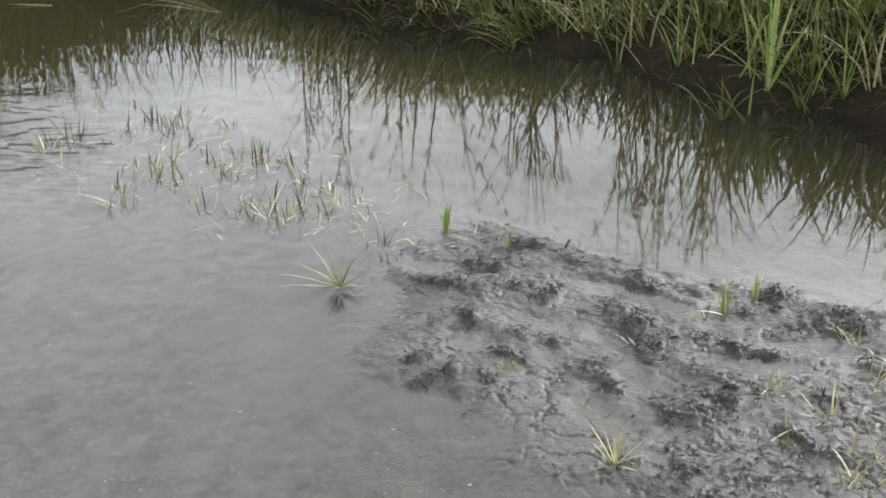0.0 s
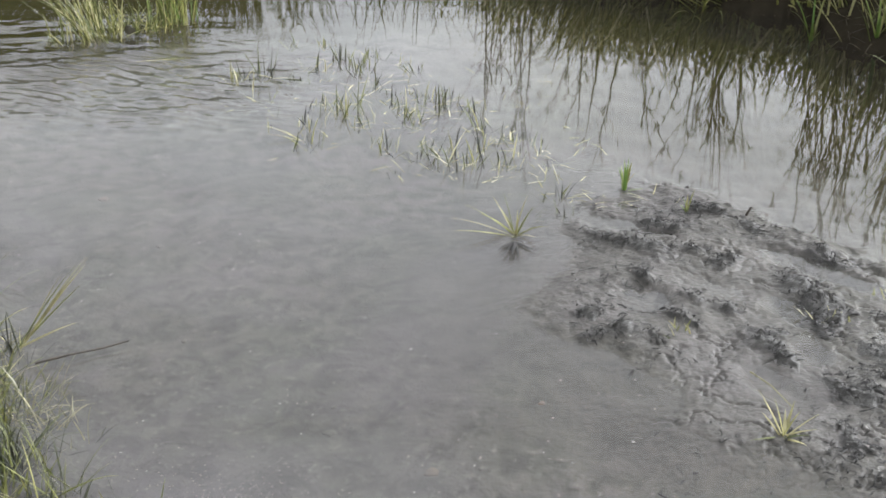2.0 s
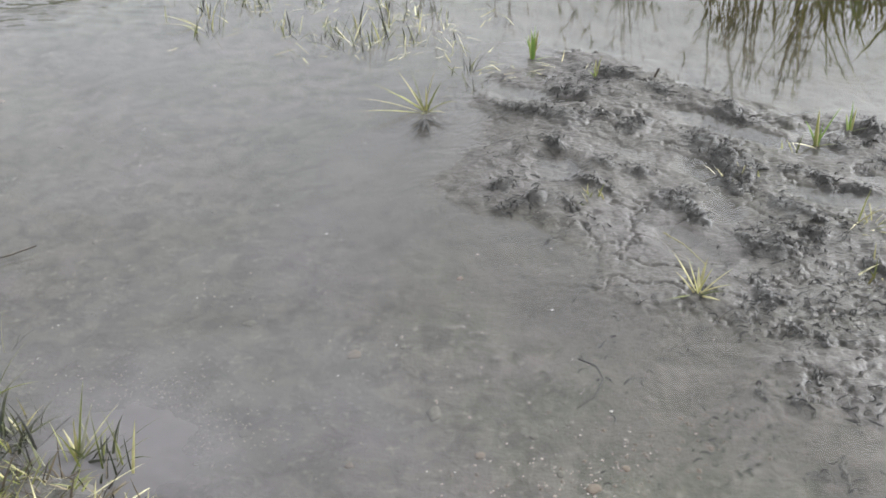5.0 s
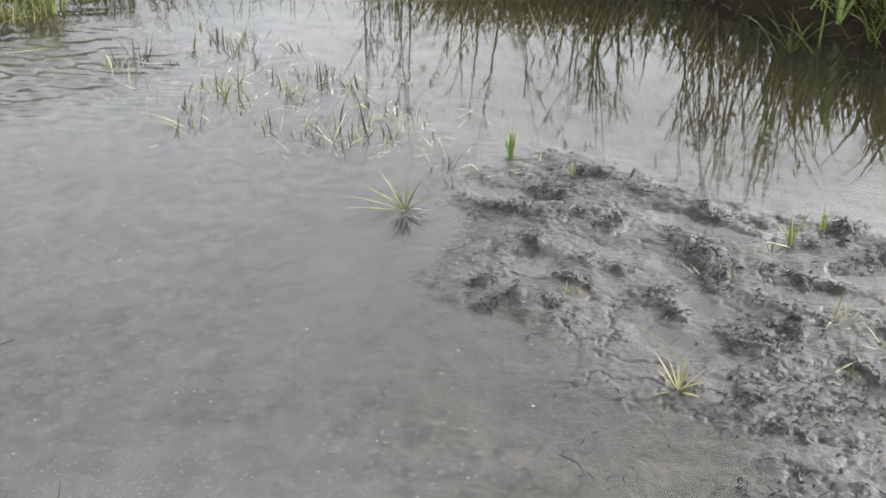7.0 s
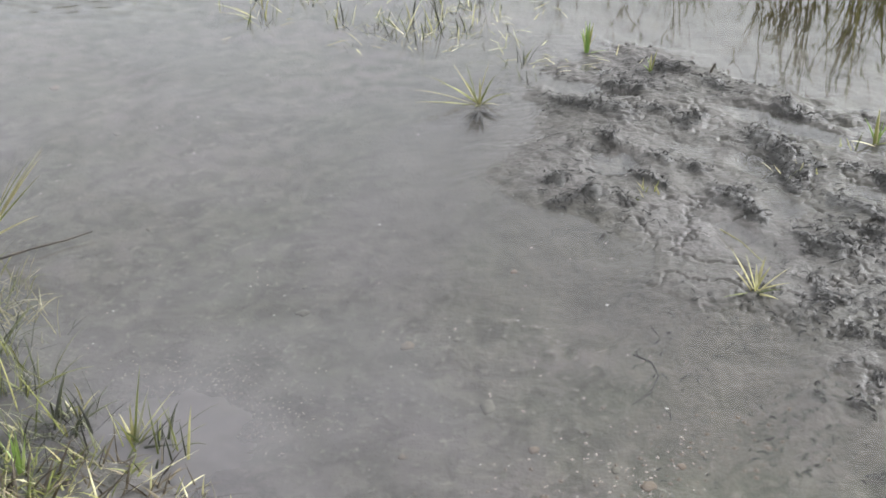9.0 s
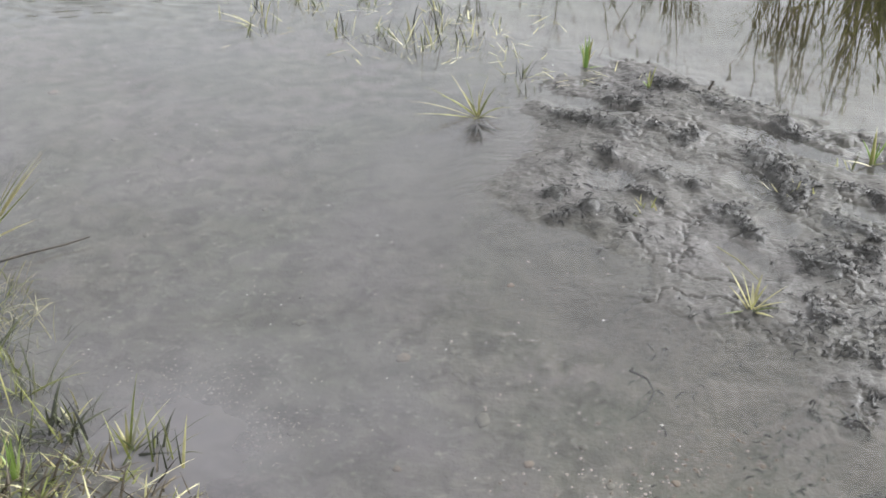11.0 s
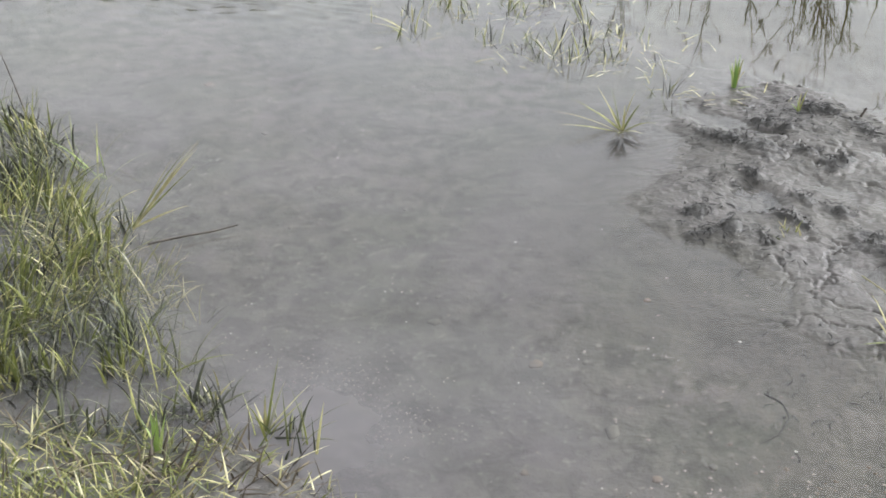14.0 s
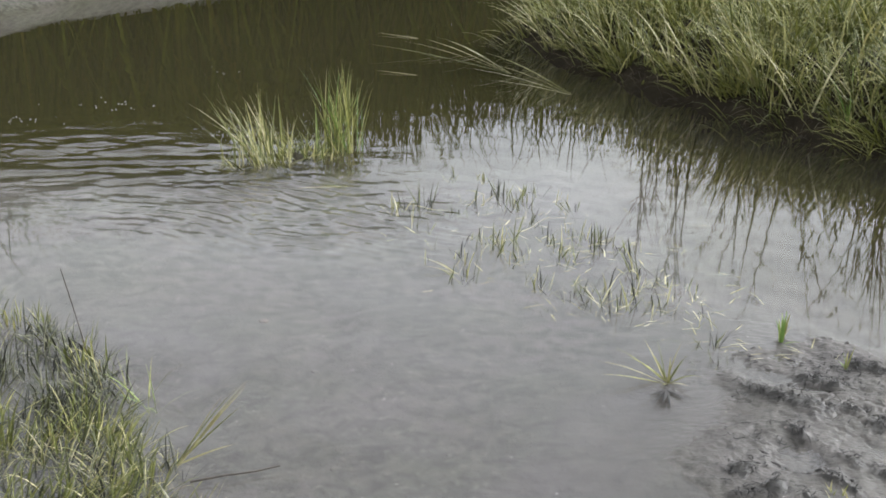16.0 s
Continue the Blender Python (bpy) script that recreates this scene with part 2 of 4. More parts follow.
def fractal(x, y, size, seed, octaves=4, gain=0.5):
    total, amp = 0, 1.0
    for o in range(octaves):
        total = total + amp * value_noise(x * (1 if o % 2 else 0.94) + 0.34 * o * y, y - 0.3 * o * x, size, seed + o)
        size, amp = size * 0.5, amp * gain
    return total


def inside_by(x, y, poly):
    """Signed distance to a closed outline, positive inside."""
    best, odd = np.full(np.shape(x), 1e9), np.zeros(np.shape(x), bool)
    for (ax, ay), (bx, by) in zip(poly, poly[1:] + poly[:1]):
        ex, ey = bx - ax, by - ay
        s = np.clip(((x - ax) * ex + (y - ay) * ey) / (ex * ex + ey * ey), 0, 1)
        best = np.minimum(best, np.hypot(x - ax - s * ex, y - ay - s * ey))
        if ay != by:
            odd ^= ((ay > y) != (by > y)) & (x < ex * (y - ay) / ey + ax)
    return np.where(odd, best, -best)


def step(a, b, v):
    s = np.clip((v - a) / (b - a), 0, 1)
    return s * s * (3 - 2 * s)


MUD = [(-0.10, 3.40), (0.02, 3.50), (0.15, 3.54), (0.41, 3.35), (0.70, 3.13), (0.97, 3.07), (1.22, 2.93), (1.7, 2.80), (3.0, 2.7), (3.0, 1.2),
       (1.0, 1.3), (0.80, 1.75), (0.55, 2.05), (0.34, 2.28), (0.20, 2.46), (0.0, 2.56), (-0.06, 2.72), (-0.03, 2.95), (-0.09, 3.22)]
SHALLOW = [(0.15, 3.60), (-0.15, 3.75), (-0.40, 4.05), (-0.70, 4.60), (-1.0, 5.0), (-1.5, 4.75), (-2.2, 4.25), (-4.0, 3.9), (-8, 3.0), (-8, -3), (8, -3), (8, 2.2), (3.0, 2.75),
           (1.7, 2.84), (1.22, 2.97), (0.97, 3.10), (0.70, 3.17), (0.41, 3.40)]
RIGHT_BANK = [(-2.0, 8.5), (-1.60, 7.75), (-0.85, 6.95), (-0.25, 6.29), (0.36, 5.93), (0.79, 5.59), (1.12, 5.10), (1.32, 4.80), (1.64, 4.58), (1.95, 4.25), (2.7, 3.8), (5.0, 3.2),
              (60, 3), (60, 60), (10, 60), (2.0, 11.0), (-1.2, 9.4)]
LEFT_BANK = [(-12, 4.4), (-6, 3.6), (-3.2, 3.25), (-2.45, 3.08), (-2.0, 2.93), (-1.70, 2.72), (-1.48, 2.46), (-1.30, 2.20), (-1.18, 2.00), (-0.98, 1.80),
             (-0.80, 1.68), (-0.62, 1.58), (-0.45, 1.42), (-0.1, 1.12), (0.6, 0.95), (3, 0.8), (60, 0), (60, -60), (-60, -60), (-60, 8)]
MAT = [(-2.1, 1.80), (-1.5, 1.70), (-1.335, 1.62), (-1.15, 1.60), (-0.95, 1.585), (-0.82, 1.635), (-0.69, 1.605), (-0.60, 1.55), (-0.48, 1.44), (-0.40, 1.20), (-1.8, 1.15)]
FAR_BANK = [(-60, 2.0), (-14, 5.0), (-8.5, 6.3), (-6.3, 7.2), (-5.55, 7.8), (-5.35, 8.8), (-4.6, 10.2), (-3.2, 11.4), (-1.0, 12.6), (2, 14), (10, 18), (60, 60), (60, 300), (-300, 300), (-300, 2)]


# ridges of trodden mud: width, height and the line along the crest
TIP_RIDGES = [(0.030, 0.016, ((0.095, 3.262), (0.160, 3.249))), (0.022, 0.013, ((0.171, 3.230), (0.212, 3.243))), (0.050, 0.014, ((0.020, 3.095), (0.070, 3.110), (0.147, 3.053))),
              (0.022, 0.008, ((-0.058, 3.184), (-0.025, 3.147), (0.015, 3.128))), (0.018, 0.008, ((0.077, 2.943), (0.107, 2.897))), (0.030, 0.010, ((0.270, 3.039), (0.314, 3.011), (0.364, 3.067))),
              (0.026, 0.008, ((0.211, 3.092), (0.265, 3.081))), (0.024, 0.012, ((0.240, 3.385), (0.330, 3.360))), (0.026, 0.014, ((0.375, 3.292), (0.430, 3.262))), (0.028, 0.012, ((0.573, 3.140), (0.600, 3.093), (0.655, 3.060)))]
MID_RIDGES = [(0.022, 0.010, ((0.154, 2.723), (0.202, 2.703), (0.242, 2.654))), (0.026, 0.010, ((0.215, 2.836), (0.257, 2.802))), (0.026, 0.009, ((0.290, 2.785), (0.335, 2.763))), (0.040, 0.016, ((-0.051, 2.690), (-0.009, 2.686))),
              (0.016, 0.008, ((-0.044, 2.581), (0.004, 2.590))), (0.030, 0.013, ((0.030, 2.605), (0.078, 2.630))), (0.016, 0.009, ((0.120, 2.612), (0.143, 2.569))), (0.060, 0.022, ((0.480, 2.960), (0.545, 2.868), (0.575, 2.730))),
              (0.036, 0.018, ((0.500, 2.775), (0.530, 2.706), (0.545, 2.672))), (0.036, 0.018, ((0.365, 2.650), (0.426, 2.580), (0.455, 2.500))), (0.024, 0.010, ((0.374, 2.667), (0.457, 2.673)))]
SIDE_RIDGES = [(0.036, 0.020, ((0.525, 2.480), (0.560, 2.404), (0.633, 2.388))), (0.026, 0.012, ((0.605, 2.445), (0.645, 2.420))), (0.034, 0.014, ((0.618, 2.650), (0.650, 2.608), (0.736, 2.525))), (0.020, 0.010, ((0.695, 2.790), (0.740, 2.780))),
               (0.026, 0.016, ((0.745, 2.755), (0.768, 2.715))), (0.022, 0.010, ((0.760, 2.700), (0.871, 2.682))), (0.044, 0.024, ((1.040, 2.901), (1.039, 2.830), (1.075, 2.812))), (0.050, 0.018, ((1.060, 2.895), (1.115, 2.870), (1.120, 2.790))),
               (0.034, 0.022, ((0.930, 3.050), (0.955, 3.006), (0.937, 2.945))), (0.022, 0.010, ((0.930, 2.828), (0.980, 2.807))), (0.022, 0.010, ((0.817, 2.942), (0.869, 2.907)))]
LOW_RIDGES = [(0.020, 0.010, ((0.534, 2.272), (0.540, 2.210), (0.580, 2.180))), (0.014, 0.008, ((0.550, 2.185), (0.532, 2.143))), (0.018, 0.009, ((0.566, 2.103), (0.592, 2.073))), (0.018, 0.010, ((0.618, 2.090), (0.632, 2.055), (0.636, 2.026))),
              (0.014, 0.008, ((0.475, 1.906), (0.497, 1.868))), (0.014, 0.009, ((0.594, 1.962), (0.598, 1.905))), (0.016, 0.008, ((0.535, 1.872), (0.568, 1.853))), (0.014, 0.008, ((0.533, 1.696), (0.586, 1.681))),
              (0.014, 0.008, ((0.598, 1.715), (0.608, 1.650))), (0.022, 0.010, ((0.652, 2.492), (0.711, 2.460))), (0.022, 0.010, ((0.805, 2.345), (0.845, 2.270))), (0.022, 0.012, ((0.900, 2.487), (0.960, 2.445))),
              (0.026, 0.012, ((1.070, 2.641), (1.100, 2.585))), (0.020, 0.010, ((0.848, 2.250), (0.905, 2.226)))]
RIDGES = TIP_RIDGES + MID_RIDGES + SIDE_RIDGES + LOW_RIDGES


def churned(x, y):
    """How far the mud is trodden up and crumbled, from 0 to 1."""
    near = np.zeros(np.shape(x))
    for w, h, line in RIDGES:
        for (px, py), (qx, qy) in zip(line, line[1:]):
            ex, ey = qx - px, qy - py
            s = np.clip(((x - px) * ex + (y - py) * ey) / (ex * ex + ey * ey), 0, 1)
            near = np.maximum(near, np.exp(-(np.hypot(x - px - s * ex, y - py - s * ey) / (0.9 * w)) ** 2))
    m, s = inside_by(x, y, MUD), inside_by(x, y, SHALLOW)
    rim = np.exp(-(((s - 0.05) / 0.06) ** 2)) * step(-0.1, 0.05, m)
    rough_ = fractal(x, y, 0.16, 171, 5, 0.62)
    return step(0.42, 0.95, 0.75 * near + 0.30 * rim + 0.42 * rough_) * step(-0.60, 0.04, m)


def ground_height(x, y):
    m, s = inside_by(x, y, MUD), inside_by(x, y, SHALLOW)
    r, l, f = inside_by(x, y, RIGHT_BANK), inside_by(x, y, LEFT_BANK), inside_by(x, y, FAR_BANK)
    far = np.maximum(np.abs(x + 0.5) - 3.4, 0) + np.maximum(0.9 - y, 0) + np.maximum(y - 8.0, 0)
    calm = np.exp(-(far / 0.8) ** 2)
    wob = 0.05 * fractal(x, y, 0.25, 3, 3) * calm
    z = -0.075 + 0.055 * step(-0.75, 0.0, m + wob) + 0.010 * calm * fractal(x, y, 0.5, 11, 3)
    # the mud flat: churned lumps, hollows that hold puddles, a low rim along the channel
    lumps = 0.005 * fractal(x, y, 0.22, 21, 2) + 0.004 * (0.4 - np.abs(fractal(x, y, 0.12, 31, 4, 0.5))) + 0.0012 * fractal(x, y, 0.035, 41, 3, 0.6)
    on = step(-0.30, 0.10, m + 1.8 * wob)
    ruts = np.abs(fractal(x, y, 0.07, 33, 4, 0.62)) - 0.5
    z = z + on * (0.030 + (lumps - 0.0055 * ruts * (0.6 + 0.4 * value_noise(x, y, 0.2, 37))) * calm)
    rim = np.exp(-(((s - 0.07 + 0.6 * wob) / 0.045) ** 2)) * step(-0.1, 0.1, m)
    z = z + 0.010 * rim * (0.6 + 1.0 * fractal(x, y, 0.07, 45, 4, 0.6)) * calm
    for cx, cy, turn, sx, sy in POOLS:
        c, d = math.cos(turn), math.sin(turn)
        u, v = (c * (x - cx) + d * (y - cy)) / sx, (-d * (x - cx) + c * (y - cy)) / sy
        z = z - 0.022 * np.exp(-((u * u + v * v) ** 2)) * (1 + 0.25 * fractal(x, y, 0.05, 47, 3))
    crack = np.exp(-(fractal(x, y, 0.10, 95, 4, 0.55) / 0.09) ** 2) * step(-0.2, 0.3, fractal(x, y, 0.25, 99, 2))
    z = z - 0.008 * on * crack * calm
    busy = calm > 0.02
    crumb = np.zeros(np.shape(x))
    crumb[busy] = churned(x[busy], y[busy])
    z = z + crumb * on * (0.003 + 0.006 * np.abs(fractal(x, y, 0.045, 181, 3, 0.6)) + 0.003 * fractal(x, y, 0.018, 191, 2))
    # the channel
    crisp = step(-0.45, 0.05, x)
    edge = s + 0.4 * wob + 0.022 * fractal(x, y, 0.05, 93, 3, 0.6) * calm
    z = z - 0.36 * step(0.0, -0.80, edge) - 0.07 * crisp * step(0.012, -0.035, edge)
    z = z + 0.36 * np.exp(-(((x + 2.15) / 0.30) ** 2 + ((y - 5.05) / 0.16) ** 2)) * (1 + 0.2 * fractal(x, y, 0.06, 91, 3))
    # banks
    z = np.where(r > -0.35, np.maximum(z, -0.40 + step(-0.30, 0.05, r + 1.2 * wob) * 0.46 + step(0.0, 0.5, r + wob) * 0.22 + 0.05 * calm * fractal(x, y, 0.16, 61, 4)), z)
    z = np.maximum(z, -0.10 + step(-0.12, 0.10, l + 0.6 * wob) * 0.085 + step(0.3, 0.8, l + wob) * 0.06 + 0.012 * calm * fractal(x, y, 0.12, 71))
    z = z + 0.03 * step(-0.04, 0.06, inside_by(x, y, MAT) + 0.5 * wob)
    z = np.maximum(z, -0.45 + step(-0.5, 0.9, f + wob) * 0.75 + step(0.5, 14, f) * 0.8)
    return z


POOLS = [(0.52, 3.08, -0.55, 0.15, 0.045), (0.00, 3.25, -0.2, 0.08, 0.05), (0.135, 3.205, 0.0, 0.06, 0.022), (0.70, 2.95, -0.5, 0.14, 0.03), (0.473, 2.80, -0.9, 0.075, 0.045), (0.496, 2.586, -0.8, 0.05, 0.045),
         (0.80, 2.655, -0.3, 0.13, 0.04), (0.40, 2.43, -0.9, 0.10, 0.05), (0.97, 2.72, -0.3, 0.13, 0.035), (1.15, 3.0, -0.2, 0.12, 0.05), (0.10, 2.80, 0.2, 0.07, 0.08)]


def axis(inner, outer, fine, reach):
    """Grid lines: fine between the inner bounds, wider to the outer ones, then growing out to the reach."""
    a = list(np.arange(inner[0], inner[1], fine))
    lo, hi, d = a[0], a[-1], fine
    while hi < reach:
        d = min(d * 1.06, 0.035) if hi < outer[1] else d * 1.14
        hi += d
        a.append(hi)
    d = fine
    while lo > -reach:
        d = min(d * 1.06, 0.035) if lo > outer[0] else d * 1.14
        lo -= d
        a.insert(0, lo)
    return np.array(a)


def grid_object(name, xs, ys, height, material):
    gx, gy = np.meshgrid(xs, ys)
    z = height(gx, gy)
    nx, ny = len(xs), len(ys)
    me = bpy.data.meshes.new(name)
    me.vertices.add(nx * ny)
    me.vertices.foreach_set("co", np.stack([gx, gy, z], -1).astype(np.float32).ravel())
    i = (np.arange(ny - 1)[:, None] * nx + np.arange(nx - 1)[None, :]).ravel()
    quads = np.stack([i, i + 1, i + nx + 1, i + nx], 1)
    me.loops.add(quads.size)
    me.loops.foreach_set("vertex_index", quads.ravel().astype(np.int32))
    me.polygons.add(len(quads))
    me.polygons.foreach_set("loop_start", (np.arange(len(quads)) * 4).astype(np.int32))
    me.polygons.foreach_set("use_smooth", np.ones(len(quads), bool))
    me.update(calc_edges=True)
    me.materials.append(material)
    return new(name, me), gx, gy


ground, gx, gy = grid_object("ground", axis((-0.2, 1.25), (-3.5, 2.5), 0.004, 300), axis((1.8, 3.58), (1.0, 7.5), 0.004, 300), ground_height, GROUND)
tagged(ground, "grey wet mud flat, silty shallow bed and marsh banks", "ground", kind="structure")
_m, _s = inside_by(gx, gy, MUD), inside_by(gx, gy, SHALLOW)
_r, _f = inside_by(gx, gy, RIGHT_BANK), inside_by(gx, gy, FAR_BANK)
_w = 0.10 * fractal(gx, gy, 0.2, 81)
_turf = np.maximum(step(-0.30, -0.05, _r + 0.5 * _w), step(-0.02, 0.12, _f - 1.2 + 0.5 * _w))
_turf = np.maximum(_turf, step(0.7, 1.2, inside_by(gx, gy, LEFT_BANK) + 0.5 * _w))
# where the bed colour darkens outward in place of the water's dimming
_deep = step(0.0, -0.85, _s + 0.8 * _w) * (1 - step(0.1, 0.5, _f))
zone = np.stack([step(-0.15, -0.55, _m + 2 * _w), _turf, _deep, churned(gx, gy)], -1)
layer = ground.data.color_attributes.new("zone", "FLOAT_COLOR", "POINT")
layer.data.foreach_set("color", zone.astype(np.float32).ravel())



def wave_height(x, y):
    """Ripples that run past the islet, and the faint unrest of the calm water."""
    wake = np.exp(-(((x + 3.1) / 1.0) ** 2 + ((y - 4.65) / 0.50) ** 2))
    fan = np.exp(-((((x + 1.95) / 0.70) ** 2 + ((y - 4.30) / 0.48) ** 2) ** 1.5))
    u, v = 0.94 * x + 0.34 * y, -0.34 * x + 0.94 * y
    drift = 0.06 * fractal(x, y, 0.35, 137, 2)
    broad = 1.3 * fractal(u * 0.45, v, 0.11, 131, 3, 0.5) + 0.35 * np.sin(2 * np.pi * (v + drift) / 0.13) * (0.5 + 0.5 * value_noise(x, y, 0.4, 139))
    fine = np.sin(2 * np.pi * (0.25 * x + y + drift) / 0.062) * (0.55 + 0.45 * value_noise(x * 0.6, y, 0.16, 149)) * 0.6 + 0.9 * fractal(u * 0.45, v, 0.06, 145, 2)
    near = step(9.0, 7.0, y) * step(-6.0, -4.6, x)
    return near * (0.0058 * wake * broad + 0.0046 * fan * fine + 0.00045 * step(5.2, 5.8, y) * fractal(x * 0.35, y, 0.16, 161, 2)
                   + step(0.0, -0.10, inside_by(x, y, SHALLOW)) * step(-1.4, -0.4, x) * (0.00013 * fractal(x * 0.7, y, 0.11, 151, 2) + 0.00005 * fractal(x * 0.8, y, 0.045, 157, 2)))


def spaced(spans, reach):
    """Grid lines with a spacing of their own in each span, then growing to the reach on both sides."""
    a = np.concatenate([np.arange(lo, hi, d) for lo, hi, d in spans])
    grow = np.cumsum(0.05 * 1.25 ** np.arange(40))
    grow = grow[grow < reach]
    return np.concatenate([(a[0] - grow)[::-1], a, a[-1] + grow])


water, wx, wy = grid_object("water", spaced([(-4.6, -1.0, 0.013), (-1.0, 2.2, 0.014)], 300), spaced([(0.8, 2.7, 0.05), (2.7, 5.6, 0.011), (5.6, 8.0, 0.03)], 300), wave_height, WATER)
_e = inside_by(wx, wy, SHALLOW) + 0.05 * fractal(wx, wy, 0.3, 191, 2)
haze = water.data.attributes.new("haze", "FLOAT", "POINT")
haze.data.foreach_set("value", (0.06 + (0.14 + 0.04 * fractal(wx, wy, 0.4, 195, 3)) * step(-0.35, 0.05, _e) * step(1.8, 2.7, wy)).astype(np.float32).ravel())
tagged(water, "shallow cloudy marsh water mirroring a pale grey sky", "water", kind="structure")


# ---- grass ----
def blade_mesh(name, base, azimuth, length, width, lean, bend, material, segs=5, twist=None):
    """Grass leaves as tapered, folded, bending strips: arrays of foot points, ways they lean, sizes and angles (degrees)."""
    n = len(base)
    base = np.asarray(base, float).reshape(n, 3)
    az, ln, wd, le, be = (np.broadcast_to(np.asarray(v, float), (n,)) for v in (azimuth, length, width, lean, bend))
    az, le, be = np.radians(az), np.radians(le), np.radians(be)
    tw = az + np.pi / 2 if twist is None else np.radians(np.broadcast_to(twist, (n,)))
    out, up = np.stack([np.cos(az), np.sin(az), 0 * az], 1), np.array([0, 0, 1.0])
    side = np.stack([np.cos(tw), np.sin(tw), 0 * tw], 1)
    p, rows = base.copy(), []
    for s in range(segs + 1):
        f = s / segs
        a = le + be * f * f
        w = wd * (1 - f ** 2.2) * (0.72 + 0.9 * f * (1 - f)) + wd * 0.04
        face = out * np.cos(a)[:, None] - up * np.sin(a)[:, None]
        rows.append(np.stack([p - side * w[:, None] / 2, p - face * w[:, None] * 0.22, p + side * w[:, None] / 2], 1))
        d = out * np.sin(a)[:, None] + up * np.cos(a)[:, None]
        p = p + d * (ln / segs)[:, None]
    v = np.stack(rows, 1).reshape(-1, 3)
    per = (segs + 1) * 3
    q = []
    for s in range(segs):
        for c in range(2):
            k = s * 3 + c
            q.append((k, k + 1, k + 4, k + 3))
    quads = (np.array(q)[None] + (np.arange(n) * per)[:, None, None]).reshape(-1, 4)
    me = bpy.data.meshes.new(name)
    me.vertices.add(len(v))
    me.vertices.foreach_set("co", v.astype(np.float32).ravel())
    me.loops.add(quads.size)
    me.loops.foreach_set("vertex_index", quads.ravel().astype(np.int32))
    me.polygons.add(len(quads))
    me.polygons.foreach_set("loop_start", (np.arange(len(quads)) * 4).astype(np.int32))
    me.polygons.foreach_set("use_smooth", np.ones(len(quads), bool))
    me.update(calc_edges=True)
    me.materials.append(material)
    return me


def scatter(poly, count, lo, hi, seed):
    """Points inside an outline, thinned by patchy noise."""
    g = np.random.default_rng(seed)
    xs, ys = zip(*poly)
    x = g.uniform(min(xs), max(xs), count * 6)
    y = g.uniform(min(ys), max(ys), count * 6)
    ok = inside_by(x, y, poly) > 0
    ok &= (fractal(x, y, 0.22, seed + 5, 3) * 0.5 + 0.5) > g.uniform(lo, hi, len(x))
    return x[ok][:count], y[ok][:count], g


def meadow(name, poly, count, length, width, lean, bend, material, seed, label, thin=(0.0, 0.9), clump=0.0, toward=None, sink=0.01, radial=0.0):
    """A stand of grass too dense to count, as one object."""
    x, y, g = scatter(poly, count, *thin, seed)
    if clump:
        k = max(6, len(x) // 28)
        cx, cy = x[:k], y[:k]
        pick = g.integers(0, k, len(x))
        x, y = cx[pick] + g.normal(0, clump, len(x)), cy[pick] + g.normal(0, clump, len(x))
        out = np.degrees(np.arctan2(y - cy[pick], x - cx[pick]))
    n = len(x)
    base = np.stack([x, y, ground_height(x, y) - sink], 1)
    az = g.uniform(0, 360, n) if toward is None else g.normal(toward[0], toward[1], n)
    if radial:
        az = np.where(g.random(n) < radial, out + g.normal(0, 30, n), az)
    ln = g.uniform(length[0], length[1], n) * (0.75 + 0.25 * fractal(x, y, 0.3, seed + 9, 2))
    me = blade_mesh(name, base, az, ln, g.uniform(width[0], width[1], n), g.uniform(lean[0], lean[1], n), g.uniform(bend[0], bend[1], n), material,
                    segs=5, twist=az + 90 + g.normal(0, 35, n))
    return tagged(new(name, me), label, "grass", kind="stuff")


def tuft(name, x, y, blades, length, width, lean, bend, material, seed, label, group="", spread=0.012, toward=None, z=None, category="grass tuft"):
    """A tuft that one could pull out: an Empty at its foot with every blade a part."""
    g = np.random.default_rng(seed)
    z = float(ground_height(np.array([x]), np.array([y]))[0]) if z is None else z
    root = tagged(new(name), label, category, group)
    root.location = (x, y, z)
    root.empty_display_size = 0.02
    mats = material if isinstance(material, tuple) else (material,)
    for i in range(blades):
        a = g.uniform(0, 360) if toward is None else g.normal(toward[0], toward[1])
        b = [(g.normal(0, spread), g.normal(0, spread), -0.012)]
        me = blade_mesh("blade", b, a, g.uniform(*length), g.uniform(*width), g.uniform(*lean), g.uniform(*bend), mats[i % len(mats)], 6, a + 90 + g.normal(0, 30))
        new("blade", me).parent = root
    return root


# near bank, under the walker: a thick stand, a trampled mat and drowned blades between
STAND = [(-2.4, 2.40), (-1.80, 2.42), (-1.64, 2.46), (-1.50, 2.40), (-1.36, 2.26), (-1.25, 2.16), (-1.22, 2.06), (-1.34, 2.0), (-1.43, 1.88), (-1.55, 1.70), (-2.2, 1.6)]
WADE = [(-2.3, 3.05), (-2.0, 2.92), (-1.78, 2.74), (-1.52, 2.52), (-1.22, 2.10), (-1.10, 1.98), (-0.92, 1.78), (-0.84, 1.64), (-1.0, 1.60), (-1.3, 1.60), (-1.55, 1.75), (-1.5, 1.95), (-1.30, 2.05), (-1.6, 2.5), (-1.9, 2.5)]
meadow("stand_sedge", STAND, 1000, (0.08, 0.22), (0.004, 0.008), (8, 66), (10, 85), SEDGE, 107, "darker olive blades among the marsh grass", clump=0.045, toward=(40, 75))
UPPER = [(-2.7, 3.15), (-2.4, 3.08), (-2.0, 2.93), (-1.76, 2.73), (-1.60, 2.55), (-1.8, 2.40), (-2.7, 2.40)]
